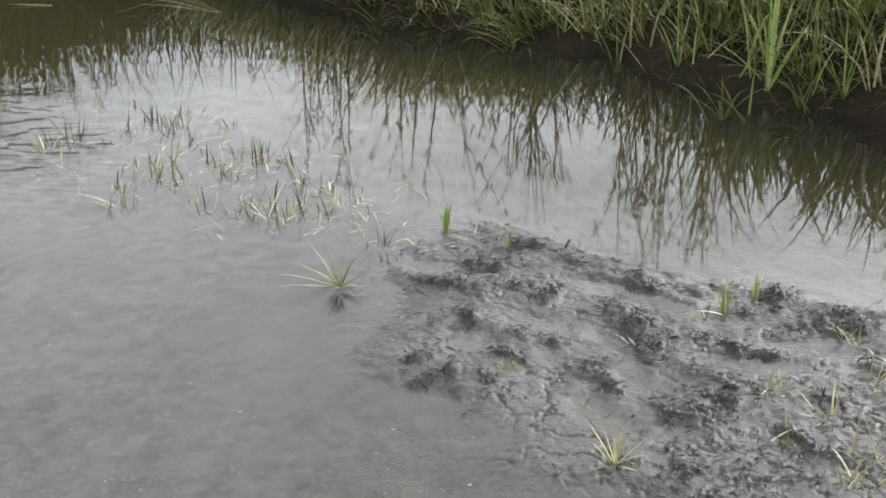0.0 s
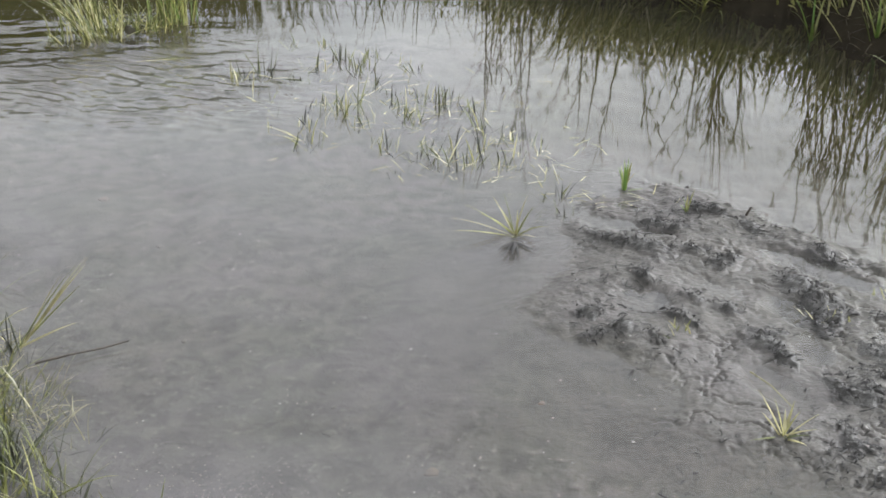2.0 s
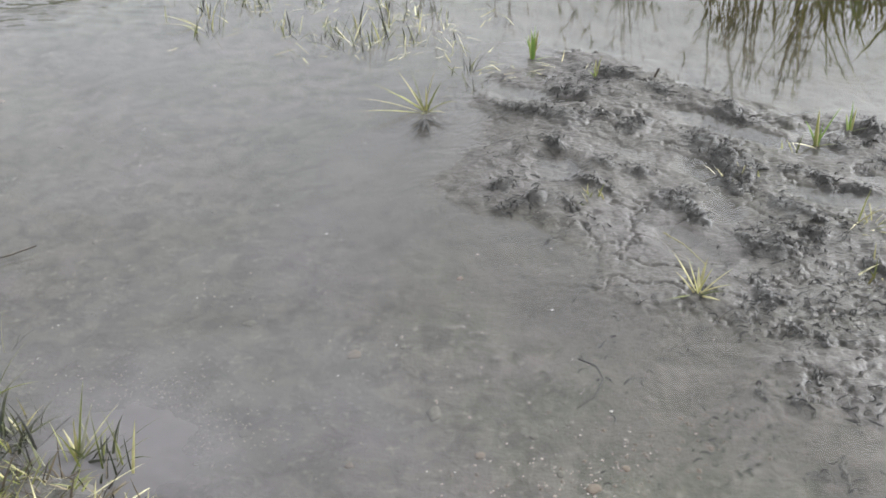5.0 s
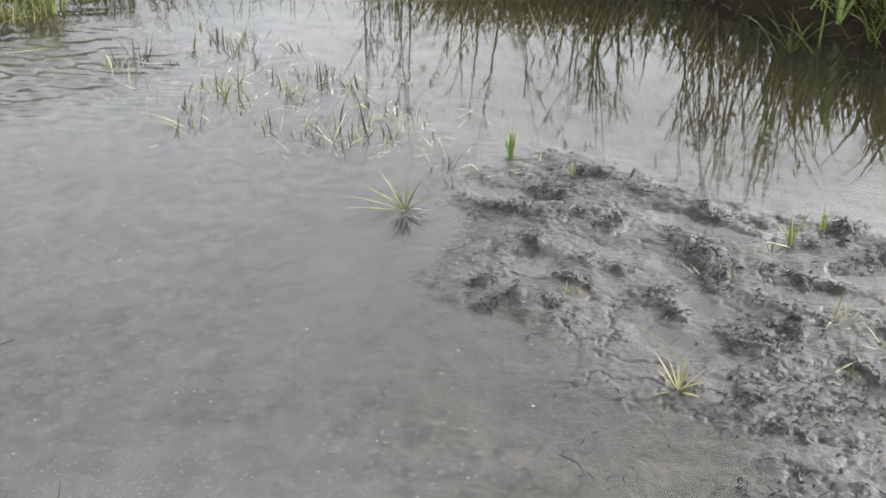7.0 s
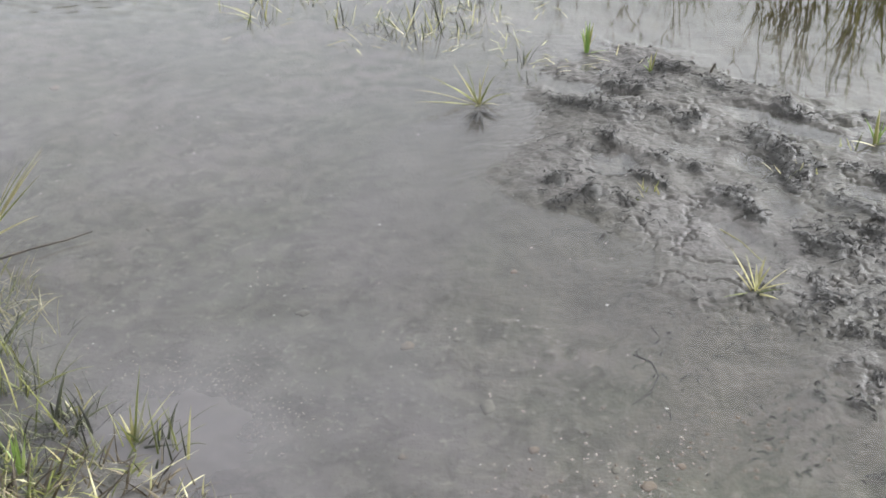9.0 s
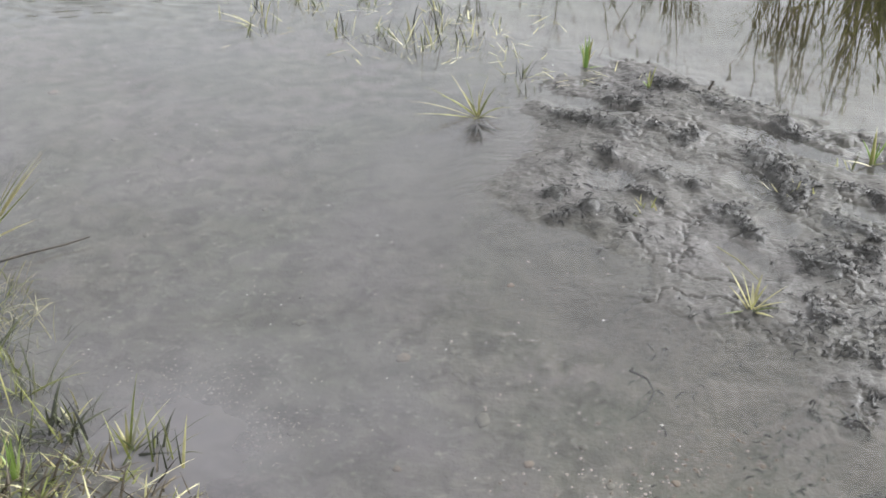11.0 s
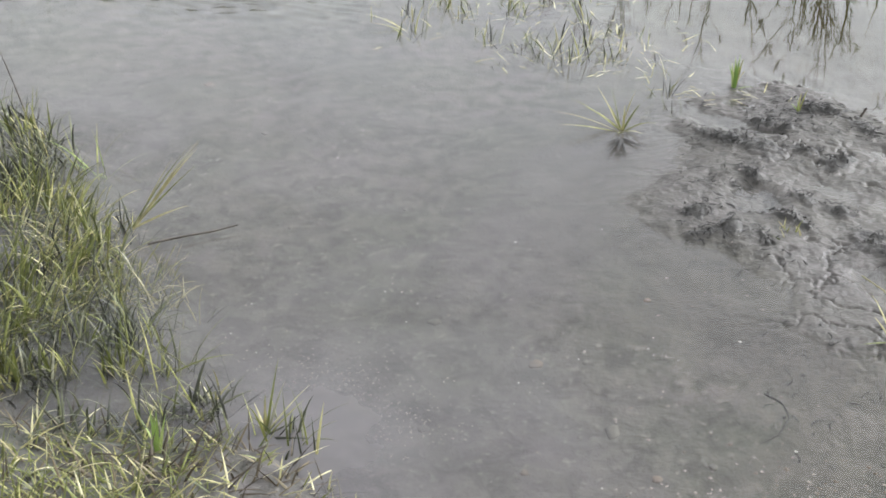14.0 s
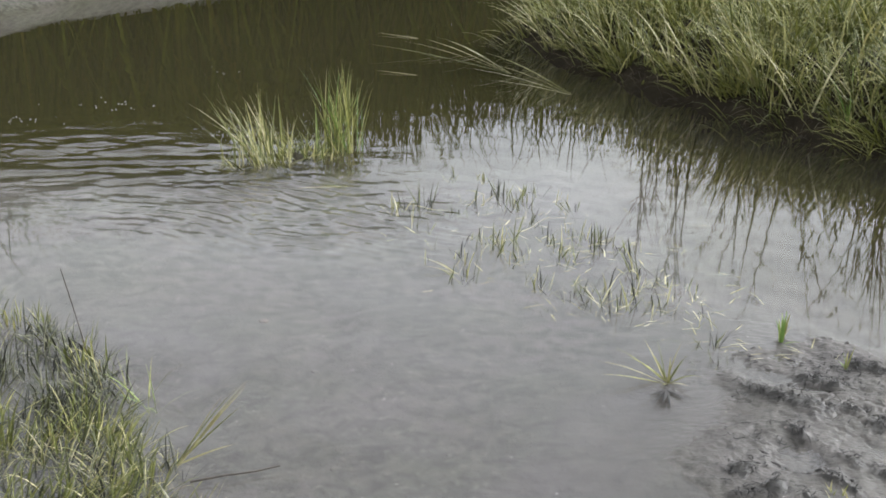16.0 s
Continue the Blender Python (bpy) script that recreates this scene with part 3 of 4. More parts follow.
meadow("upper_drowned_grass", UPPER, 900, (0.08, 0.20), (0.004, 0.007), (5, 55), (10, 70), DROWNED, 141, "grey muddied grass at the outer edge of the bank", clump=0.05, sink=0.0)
meadow("upper_shoots", UPPER, 260, (0.08, 0.20), (0.004, 0.008), (3, 40), (5, 60), SEDGE, 151, "olive shoots among grey muddied grass", clump=0.04, sink=0.0)
meadow("grass_stand", STAND, 2300, (0.08, 0.23), (0.004, 0.008), (8, 72), (10, 90), LEAF, 101, "olive green and straw marsh grass leaning over the bank", clump=0.05, toward=(40, 75))
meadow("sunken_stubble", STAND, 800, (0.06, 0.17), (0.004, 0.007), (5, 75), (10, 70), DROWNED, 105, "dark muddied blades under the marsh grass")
meadow("grass_mat", MAT, 3000, (0.05, 0.12), (0.003, 0.006), (30, 85), (10, 60), LEAF, 111, "low yellow-green trampled grass at the water's edge", thin=(0, 0.7))
meadow("brown_mat", MAT, 1300, (0.05, 0.13), (0.004, 0.007), (30, 88), (10, 60), STALK, 117, "brown withered blades in trampled grass", thin=(0, 0.7))
meadow("stand_straw", STAND, 800, (0.06, 0.20), (0.003, 0.006), (15, 85), (10, 80), STRAW, 109, "dead straw blades tangled in the marsh grass", clump=0.05)
meadow("straw_mat", MAT, 700, (0.05, 0.14), (0.003, 0.006), (35, 88), (10, 60), STRAW, 115, "dead straw lying in trampled grass", thin=(0, 0.8))
meadow("drowned_grass", WADE, 900, (0.06, 0.16), (0.004, 0.008), (5, 75), (10, 80), DROWNED, 121, "dark muddied grass standing in shallow water", clump=0.035, sink=0.0)
meadow("green_shoots", WADE, 180, (0.07, 0.17), (0.004, 0.008), (3, 35), (5, 50), LEAF, 131, "green shoots rising from muddied grass", clump=0.02, sink=0.0)

# right bank: hanging sedge over dark mud
LIP = [(-2.1, 8.4), (-1.62, 7.68), (-0.88, 6.88), (-0.28, 6.22), (0.34, 5.86), (0.76, 5.52), (1.08, 5.03), (1.28, 4.73), (1.60, 4.50), (1.92, 4.18), (2.7, 3.75),
       (2.9, 3.95), (2.0, 4.42), (1.55, 4.90), (1.2, 5.45), (0.85, 5.95), (0.45, 6.30), (-0.15, 6.60), (-0.75, 7.15), (-1.5, 8.0)]
INLAND = [(-1.9, 8.5), (-1.50, 7.80), (-0.76, 7.02), (-0.18, 6.38), (0.42, 6.02), (0.88, 5.66), (1.24, 5.14), (1.44, 4.90), (1.74, 4.66), (2.05, 4.36), (2.8, 3.95), (3.4, 3.8),
          (3.6, 4.6), (2.2, 5.6), (1.4, 7.0), (0.2, 7.6), (-0.8, 8.6)]
meadow("bank_sedge", INLAND, 4200, (0.20, 0.62), (0.006, 0.013), (8, 62), (35, 130), LEAF, 201, "thick olive sedge tussocks on a muddy bank", clump=0.085, toward=(215, 80), radial=0.75)
meadow("bank_broad_leaves", INLAND, 620, (0.25, 0.60), (0.011, 0.019), (8, 55), (40, 125), SUNLIT, 205, "broad yellow-green blades arching out of the sedge", clump=0.06, toward=(220, 70), radial=0.7)
meadow("bank_herb_leaves", INLAND, 4600, (0.06, 0.17), (0.008, 0.017), (15, 90), (10, 70), SUNLIT, 207, "low tangled yellow-green herbs between the sedge tussocks", clump=0.06)
meadow("bank_overhang", LIP, 1000, (0.10, 0.30), (0.004, 0.008), (30, 85), (30, 100), SEDGE, 211, "pale sedge blades drooping over dark water", toward=(-135, 50), clump=0.05)
meadow("bank_roots", LIP, 2600, (0.06, 0.22), (0.003, 0.007), (40, 105), (20, 70), STALK, 215, "dark dead leaves and roots on the bank face", toward=(-125, 60))
WEST = [(-1.9, 8.5), (-1.50, 7.80), (-0.76, 7.02), (-0.18, 6.48), (0.40, 6.22), (0.7, 6.6), (-0.2, 7.6), (-1.0, 8.6)]
meadow("pale_sedge", WEST, 900, (0.35, 0.72), (0.007, 0.013), (12, 60), (60, 135), SUNLIT, 221, "long pale sedge blades arching over the bank", toward=(205, 60), clump=0.06, radial=0.5)
WEST_LIP = [(-2.05, 8.35), (-1.62, 7.70), (-0.88, 6.90), (-0.28, 6.24), (0.34, 5.88), (0.76, 5.54), (0.85, 5.80), (0.45, 6.25), (-0.15, 6.55), (-0.75, 7.12), (-1.5, 7.95)]
meadow("drooping_sedge", WEST_LIP, 650, (0.26, 0.55), (0.007, 0.012), (30, 75), (20, 70), SUNLIT, 223, "long green sedge blades drooping to the dark water", toward=(218, 38), clump=0.04)
RIGHT_LIP = [(1.10, 5.70), (1.32, 5.30), (1.54, 5.02), (1.86, 4.78), (2.15, 4.50), (2.95, 4.08), (3.3, 4.3), (2.2, 5.0), (1.6, 5.5), (1.2, 5.9)]
meadow("bank_tall_leaves", RIGHT_LIP, 1050, (0.5, 0.9), (0.011, 0.018), (5, 30), (15, 65), LEAF, 231, "tall dense olive sedge on the bank", clump=0.10)
BACK = [(-1.3, 8.2), (-0.7, 7.5), (-0.1, 7.0), (0.6, 6.6), (1.05, 6.2), (1.4, 5.6), (1.9, 5.2), (3.2, 4.6), (3.5, 5.2), (2.4, 6.2), (1.6, 6.9), (0.8, 7.5), (0.0, 8.0), (-0.8, 8.8)]


def herbs(poly, count, length, seed, label):
    """Tall forked herb stalks with leaves along them, one object."""
    x, y, g = scatter(poly, count, 0.2, 0.8, seed)
    n = len(x)
    pick = g.integers(0, n // 4, n)
    x, y = x[pick] + g.normal(0, 0.07, n), y[pick] + g.normal(0, 0.07, n)
    base = np.stack([x, y, ground_height(x, y) - 0.02], 1)
    az, ln, le, be = g.uniform(0, 360, n), g.uniform(*length, n), g.uniform(0, 14, n), g.uniform(-4, 16, n)
    fork = [(base, az, ln, g.uniform(0.011, 0.018, n), le, be)]

    def on_stalk(f):
        a, tilt = np.radians(az), np.radians(le) + np.radians(be) * f * f * 0.35
        return base + np.stack([np.cos(a) * np.sin(tilt), np.sin(a) * np.sin(tilt), np.cos(tilt)], 1) * (ln * f)[:, None]

    for _ in range(2):
        f = g.uniform(0.3, 0.8, n)
        fork.append((on_stalk(f), g.uniform(0, 360, n), ln * (1 - f) * g.uniform(0.5, 1.0, n), g.uniform(0.006, 0.010, n), le + g.uniform(14, 38, n), g.uniform(-15, 25, n)))
    stalk = blade_mesh("stalks", *(np.concatenate([row[i] for row in fork]) for i in range(6)), STALK, 7)
    feet, ways, sizes = [], [], []
    for b, a, l_, w, tilt, bend_ in fork:
        for _ in range(12 if b is base else 4):
            f = g.uniform(0.2, 0.98, n)
            s, d = np.radians(tilt + bend_ * f * f * 0.35), np.radians(a)
            feet.append(b + np.stack([np.cos(d) * np.sin(s), np.sin(d) * np.sin(s), np.cos(s)], 1) * (l_ * f)[:, None])
            ways.append(g.uniform(0, 360, n))
            sizes.append(0.04 + 0.10 * (1 - f))
    feet = np.concatenate(feet)
    m = len(feet)
    leaf = blade_mesh("leaves", feet, np.concatenate(ways), np.concatenate(sizes), 0.012, g.uniform(15, 70, m), g.uniform(0, 50, m), DROWNED, 3)
    bm = bmesh.new()
    bm.from_mesh(stalk)
    k = len(bm.faces)
    bm.from_mesh(leaf)
    bm.faces.ensure_lookup_table()
    for f in bm.faces[k:]:
        f.material_index = 1
    me = bpy.data.meshes.new("bank_herbs")
    bm.to_mesh(me)
    bm.free()
    me.materials.append(STALK)
    me.materials.append(DROWNED)
    return tagged(new("bank_herbs", me), label, "reeds", kind="stuff")


herbs(BACK, 84, (0.9, 1.6), 241, "tall forked leafy herb stalks behind the sedge")
meadow("back_sedge", BACK, 1900, (0.45, 0.8), (0.007, 0.012), (5, 30), (15, 70), SEDGE, 251, "dense dark sedge behind the bank's lip", clump=0.12)

# far bank: reeds that the channel mirrors
FAR = [(-16, 4.9), (-8.6, 6.9), (-6.6, 7.8), (-6.1, 8.6), (-5.6, 9.6), (-4.9, 10.7), (-3.4, 11.9), (-1.2, 13.1), (2, 14.6), (2, 17), (-2, 16), (-7, 13), (-9, 10), (-16, 8)]
meadow("far_reeds", FAR, 20000, (1.7, 2.5), (0.025, 0.05), (0, 30), (5, 45), REED, 301, "brown and olive reeds along the far shore", thin=(0, 0.6))

# ---- single tufts ----
WET = "tufts in the shallows"


def bent_tuft(name, x, y, specs, material, label, group="", z=None, width=0.008):
    """A tuft whose blades are given one by one: way (degrees from east), length, lean, bend."""
    z = float(ground_height(np.array([x]), np.array([y]))[0]) if z is None else z
    root = tagged(new(name), label, "grass tuft", group)
    root.location = (x, y, z)
    root.empty_display_size = 0.02
    for i, (az, ln, le, be) in enumerate(specs):
        mat = material[i % len(material)]
        me = blade_mesh("blade", [(0.004 * math.sin(i * 2.4), 0.004 * math.cos(i * 2.4), -0.005)], az, ln, width * (0.8 + 0.1 * (i % 5)), le, be, mat, 7, az + 90 + 25 * math.sin(i * 1.7))
        new("blade", me).parent = root
    return root


bent_tuft("grass_tuft", -0.262, 3.150, [(172, 0.18, 56, 26), (190, 0.21, 66, 24), (202, 0.19, 74, 16), (180, 0.13, 50, 34), (160, 0.15, 30, 14), (138, 0.13, 20, 14), (150, 0.10, 34, 20),
          (40, 0.13, 16, 14), (25, 0.10, 26, 20), (350, 0.11, 50, 55), (330, 0.08, 66, 40), (90, 0.08, 5, 15), (265, 0.05, 60, 30)], (SUNLIT, STRAW, LEAF),
          "splayed green and straw grass tuft standing in shallow water", z=-0.004, width=0.008)
# dark blades added flat on the water as the tuft's reflection
bent_tuft("tuft_reflection", -0.258, 3.085, [(258, 0.13, 84, 5), (281, 0.12, 85, 4), (235, 0.06, 86, 3), (320, 0.08, 87, 2), (272, 0.11, 80, 9), (265, 0.09, 70, 18)], (LITTER,),
          "dark flat blades standing in for a splayed tuft's reflection", z=0.008, width=0.013)
bent_tuft("grass_tuft", 0.042, 3.515, [(110, 0.10, 8, 8), (70, 0.11, 5, 10), (20, 0.10, 10, 12), (160, 0.08, 18, 10), (85, 0.09, 3, 5), (0, 0.07, 20, 25), (340, 0.06, 65, 20), (120, 0.08, 12, 12), (50, 0.095, 14, 8)],
          (BRIGHT, BRIGHT, LEAF), "upright bright green grass tuft at the mud's edge", width=0.009)
bent_tuft("grass_tuft", 0.229, 3.365, [(40, 0.075, 14, 15), (140, 0.055, 20, 15), (70, 0.06, 8, 10), (180, 0.04, 40, 20)], (LEAF, BRIGHT), "small green grass shoot on wet mud")
bent_tuft("grass_tuft", 0.788, 2.936, [(35, 0.13, 35, 20), (100, 0.11, 8, 10), (80, 0.10, 3, 8), (150, 0.08, 25, 20), (200, 0.09, 65, 20), (320, 0.07, 60, 20), (60, 0.07, 15, 10)], (BRIGHT, STRAW, LEAF),
          "pale green grass tuft on the mud rim")
bent_tuft("grass_tuft", 0.891, 3.015, [(80, 0.085, 5, 8), (60, 0.07, 15, 14), (110, 0.05, 20, 10), (330, 0.06, 60, 20)], (BRIGHT, LEAF), "short green grass shoot on the mud rim")
bent_tuft("grass_tuft", 0.399, 2.215, [(145, 0.11, 35, 12), (130, 0.09, 25, 10), (160, 0.07, 40, 15), (95, 0.06, 20, 15), (330, 0.07, 55, 25), (350, 0.08, 60, 20), (20, 0.09, 50, 20), (40, 0.07, 40, 12), (60, 0.08, 25, 10),
          (315, 0.06, 70, 20), (210, 0.08, 80, 8)], (STRAW, LEAF, STRAW), "yellow-green grass tuft on dark submerged mud")
for i, (x, y, n, ln) in enumerate([(0.825, 2.53, 11, 0.09), (0.90, 2.40, 9, 0.10), (1.066, 2.53, 10, 0.10), (1.086, 2.76, 7, 0.09), (0.948, 2.20, 10, 0.11), (0.885, 2.12, 8, 0.09), (0.715, 2.92, 7, 0.07),
                                   (0.56, 2.77, 6, 0.05), (1.16, 2.60, 9, 0.10), (1.05, 2.30, 9, 0.09), (0.19, 2.62, 4, 0.05), (0.80, 2.31, 6, 0.06)]):
    tuft("grass_tuft", x, y, n + 5, (ln * 0.5, ln * 1.25), (0.004, 0.007), (15, 75), (5, 50), (STRAW, LEAF), 420 + i, "straggly straw and green tuft in churned mud", "tufts on the mud", 0.02)

# stubble standing in the water towards the channel
DARK_SPRIGS = [(-1.392, 4.478, 3, 0.14), (-1.243, 4.451, 4, 0.08), (-1.148, 4.762, 6, 0.09), (-1.081, 4.664, 5, 0.09), (-1.021, 4.590, 11, 0.11), (-0.912, 4.421, 4, 0.07), (-1.029, 3.764, 5, 0.10), (-0.722, 4.309, 7, 0.09),
               (-0.629, 4.242, 12, 0.12), (-0.538, 4.178, 7, 0.09), (-0.468, 4.002, 9, 0.10), (-0.630, 3.698, 9, 0.09), (-0.614, 3.776, 6, 0.07), (-0.372, 3.921, 11, 0.10), (-0.174, 3.433, 6, 0.10), (-0.143, 3.315, 6, 0.08), (-1.015, 4.793, 6, 0.09)]
PALE_SPRIGS = [(-1.486, 4.430, 11, 0.11), (-1.235, 4.601, 7, 0.09), (-1.265, 4.922, 4, 0.07), (-0.967, 4.115, 20, 0.15), (-0.893, 3.999, 8, 0.09), (-1.090, 3.953, 6, 0.09), (-1.072, 4.179, 5, 0.07), (-0.810, 4.209, 6, 0.08), (-0.752, 4.105, 7, 0.08),
               (-0.697, 4.012, 6, 0.09), (-0.817, 4.635, 6, 0.08), (-0.756, 3.782, 7, 0.08), (-0.491, 3.692, 20, 0.15), (-0.449, 3.820, 6, 0.08), (-0.359, 3.667, 6, 0.08), (-0.285, 3.917, 4, 0.05), (-0.215, 3.709, 4, 0.05), (-1.380, 4.890, 3, 0.07)]
for i, (x, y, n, ln) in enumerate(DARK_SPRIGS + PALE_SPRIGS):
    dark = i < len(DARK_SPRIGS)
    tuft("grass_sprig", x, y, n + 9, (ln * 0.4, ln * 1.15), (0.0035, 0.007), (2, 70), (5, 45), (DROWNED, SEDGE, DROWNED, DROWNED) if dark else (SEDGE, DROWNED, LEAF, DROWNED, STRAW), 500 + i,
         "dark green grass sprig standing in shallow water" if dark else "pale straw and green sprig standing in shallow water", WET, 0.016 + 0.0012 * n, z=-0.012)
bent_tuft("pale_blade", -0.328, 3.734, [(70, 0.085, 20, 5)], (STRAW,), "single pale blade sticking out of the water", WET, z=0.0, width=0.008)
bent_tuft("pale_blade", -1.060, 3.790, [(170, 0.16, 70, 22), (186, 0.13, 74, 18), (160, 0.10, 66, 26)], (STRAW,), "pale bent blades lying on still water", WET, z=0.0, width=0.006)
bent_tuft("pale_blade", -1.340, 4.440, [(330, 0.12, 76, 14), (200, 0.09, 70, 18)], (STRAW,), "pale bent blades lying on still water", WET, z=0.0, width=0.006)
SPRIG_BED = [(-1.5, 4.45), (-1.05, 4.92), (-0.55, 4.35), (-0.10, 3.65), (-0.35, 3.40), (-0.75, 3.60), (-1.15, 3.80)]
sx_, sy_, sg_ = scatter(SPRIG_BED, 42, 0.0, 0.6, 555)
for i, (x, y) in enumerate(zip(sx_, sy_)):
    tuft("grass_sprig", float(x), float(y), int(sg_.integers(3, 7)), (0.025, 0.08), (0.002, 0.004), (5, 80), (5, 40), [(DROWNED, SEDGE), (STRAW, SEDGE), (SEDGE, DROWNED)][i % 3], 560 + i,
         ["small dark grass sprig standing in shallow water", "small pale grass sprig in shallow water", "small olive grass sprig in shallow water"][i % 3], WET, 0.018, z=-0.010)


def strewn(name, spots, count, length, width, lean, material, seed, label, category, lift=0.004, float_at=-0.004):
    """Loose leaf bits lying flat, one object."""
    g = np.random.default_rng(seed)
    pts = []
    for cx, cy, sx, sy, share in spots:
        k = int(count * share)
        pts.append(np.stack([g.normal(cx, sx, k), g.normal(cy, sy, k)], 1))
    pts = np.concatenate(pts)
    n = len(pts)
    z = np.maximum(ground_height(pts[:, 0], pts[:, 1]), float_at) + lift
    az = g.uniform(0, 360, n)
    me = blade_mesh(name, np.column_stack([pts, z]), az, g.uniform(*length, n), g.uniform(*width, n), g.uniform(*lean, n), g.uniform(-25, 35, n), material, 4, az + 90 + g.normal(0, 25, n))
    return tagged(new(name, me), label, category, kind="stuff")


strewn("floating_straw", [(-0.75, 4.15, 0.28, 0.22, 0.5), (-0.35, 3.7, 0.2, 0.15, 0.25), (-0.05, 3.42, 0.10, 0.05, 0.08)], 190, (0.02, 0.08), (0.002, 0.0045), (72, 92), STRAW, 601,
       "pale straw bits floating among the sprigs", "straw")
def shreds(name, x, y, length, width, g, material=None, lift=0.002, rise=0.005, over=0.0):
    """Rotten leaf shreds that wind over the mud: narrow ribbons bent in plan and partly lifted, joined in one mesh."""
    n, segs = len(x), 6
    way, turn_ = g.uniform(0, 2 * np.pi, n), g.normal(0, 0.45, n)
    ln, wd = g.uniform(*length, n), g.uniform(*width, n)
    px, py, rows = np.array(x, float), np.array(y, float), []
    tilt = g.uniform(-0.3, 0.8, n)
    hump = g.uniform(0, 1, n) ** 3 * rise
    for s in range(segs + 1):
        f = s / segs
        w = wd * (0.35 + 0.65 * np.sin(np.pi * min(0.12 + f * 0.85, 1.0)))
        base = ground_height(px, py) + 0.0025 + over + lift * f + hump * np.sin(np.pi * f)
        nx, ny = -np.sin(way) * w / 2, np.cos(way) * w / 2
        rows.append(np.stack([np.stack([px - nx, py - ny, base], 1), np.stack([px, py, base + w * 0.3], 1), np.stack([px + nx, py + ny, base + tilt * w], 1)], 1))
        px, py = px + np.cos(way) * ln / segs, py + np.sin(way) * ln / segs
        way = way + turn_ + g.normal(0, 0.25, n)
    v = np.stack(rows, 1).reshape(-1, 3)
    per = (segs + 1) * 3
    q = [(s * 3 + c, s * 3 + c + 1, s * 3 + c + 4, s * 3 + c + 3) for s in range(segs) for c in range(2)]
    quads = (np.array(q)[None] + (np.arange(n) * per)[:, None, None]).reshape(-1, 4)
    me = bpy.data.meshes.new(name)
    me.from_pydata(v.tolist(), [], quads.tolist())
    me.polygons.foreach_set("use_smooth", np.ones(len(quads), bool))
    me.materials.append(material or LITTER)
    return me


def along(line, count, spread, g):
    """Points strewn along a line, normally spread to both sides."""
    pts = np.array(line)
    k = g.integers(0, len(pts) - 1, count)
    f = g.uniform(-0.1, 1.1, count)[:, None]
    p = pts[k] * (1 - f) + pts[k + 1] * f + g.normal(0, 1, (count, 2)) * spread
    return p[:, 0], p[:, 1]


def litter(seed):
    """Black leaf litter over the flat and its drowned fringe, one object."""
    g = np.random.default_rng(seed)
    x, y = g.uniform(-0.10, 1.25, 9000), g.uniform(1.65, 3.45, 9000)
    m = inside_by(x, y, MUD)
    ok = (m > -0.10 * g.random(9000) - 0.02) & (fractal(x, y, 0.22, 17, 3) > g.uniform(-0.3, 0.9, 9000))
    x, y = x[ok][:2600], y[ok][:2600]
    fx, fy = g.normal(0.50, 0.17, 700), g.normal(1.98, 0.22, 700)
    keep = fractal(fx, fy, 0.2, 27, 2) > g.uniform(-0.6, 0.6, 700)
    x, y = np.r_[x, fx[keep]], np.r_[y, fy[keep]]
    me = shreds("dark_litter", x, y, (0.008, 0.034), (0.002, 0.005), g)
    return tagged(new("dark_litter", me), "black rotten leaf shreds strewn over churned mud", "litter", kind="stuff")


litter(611)


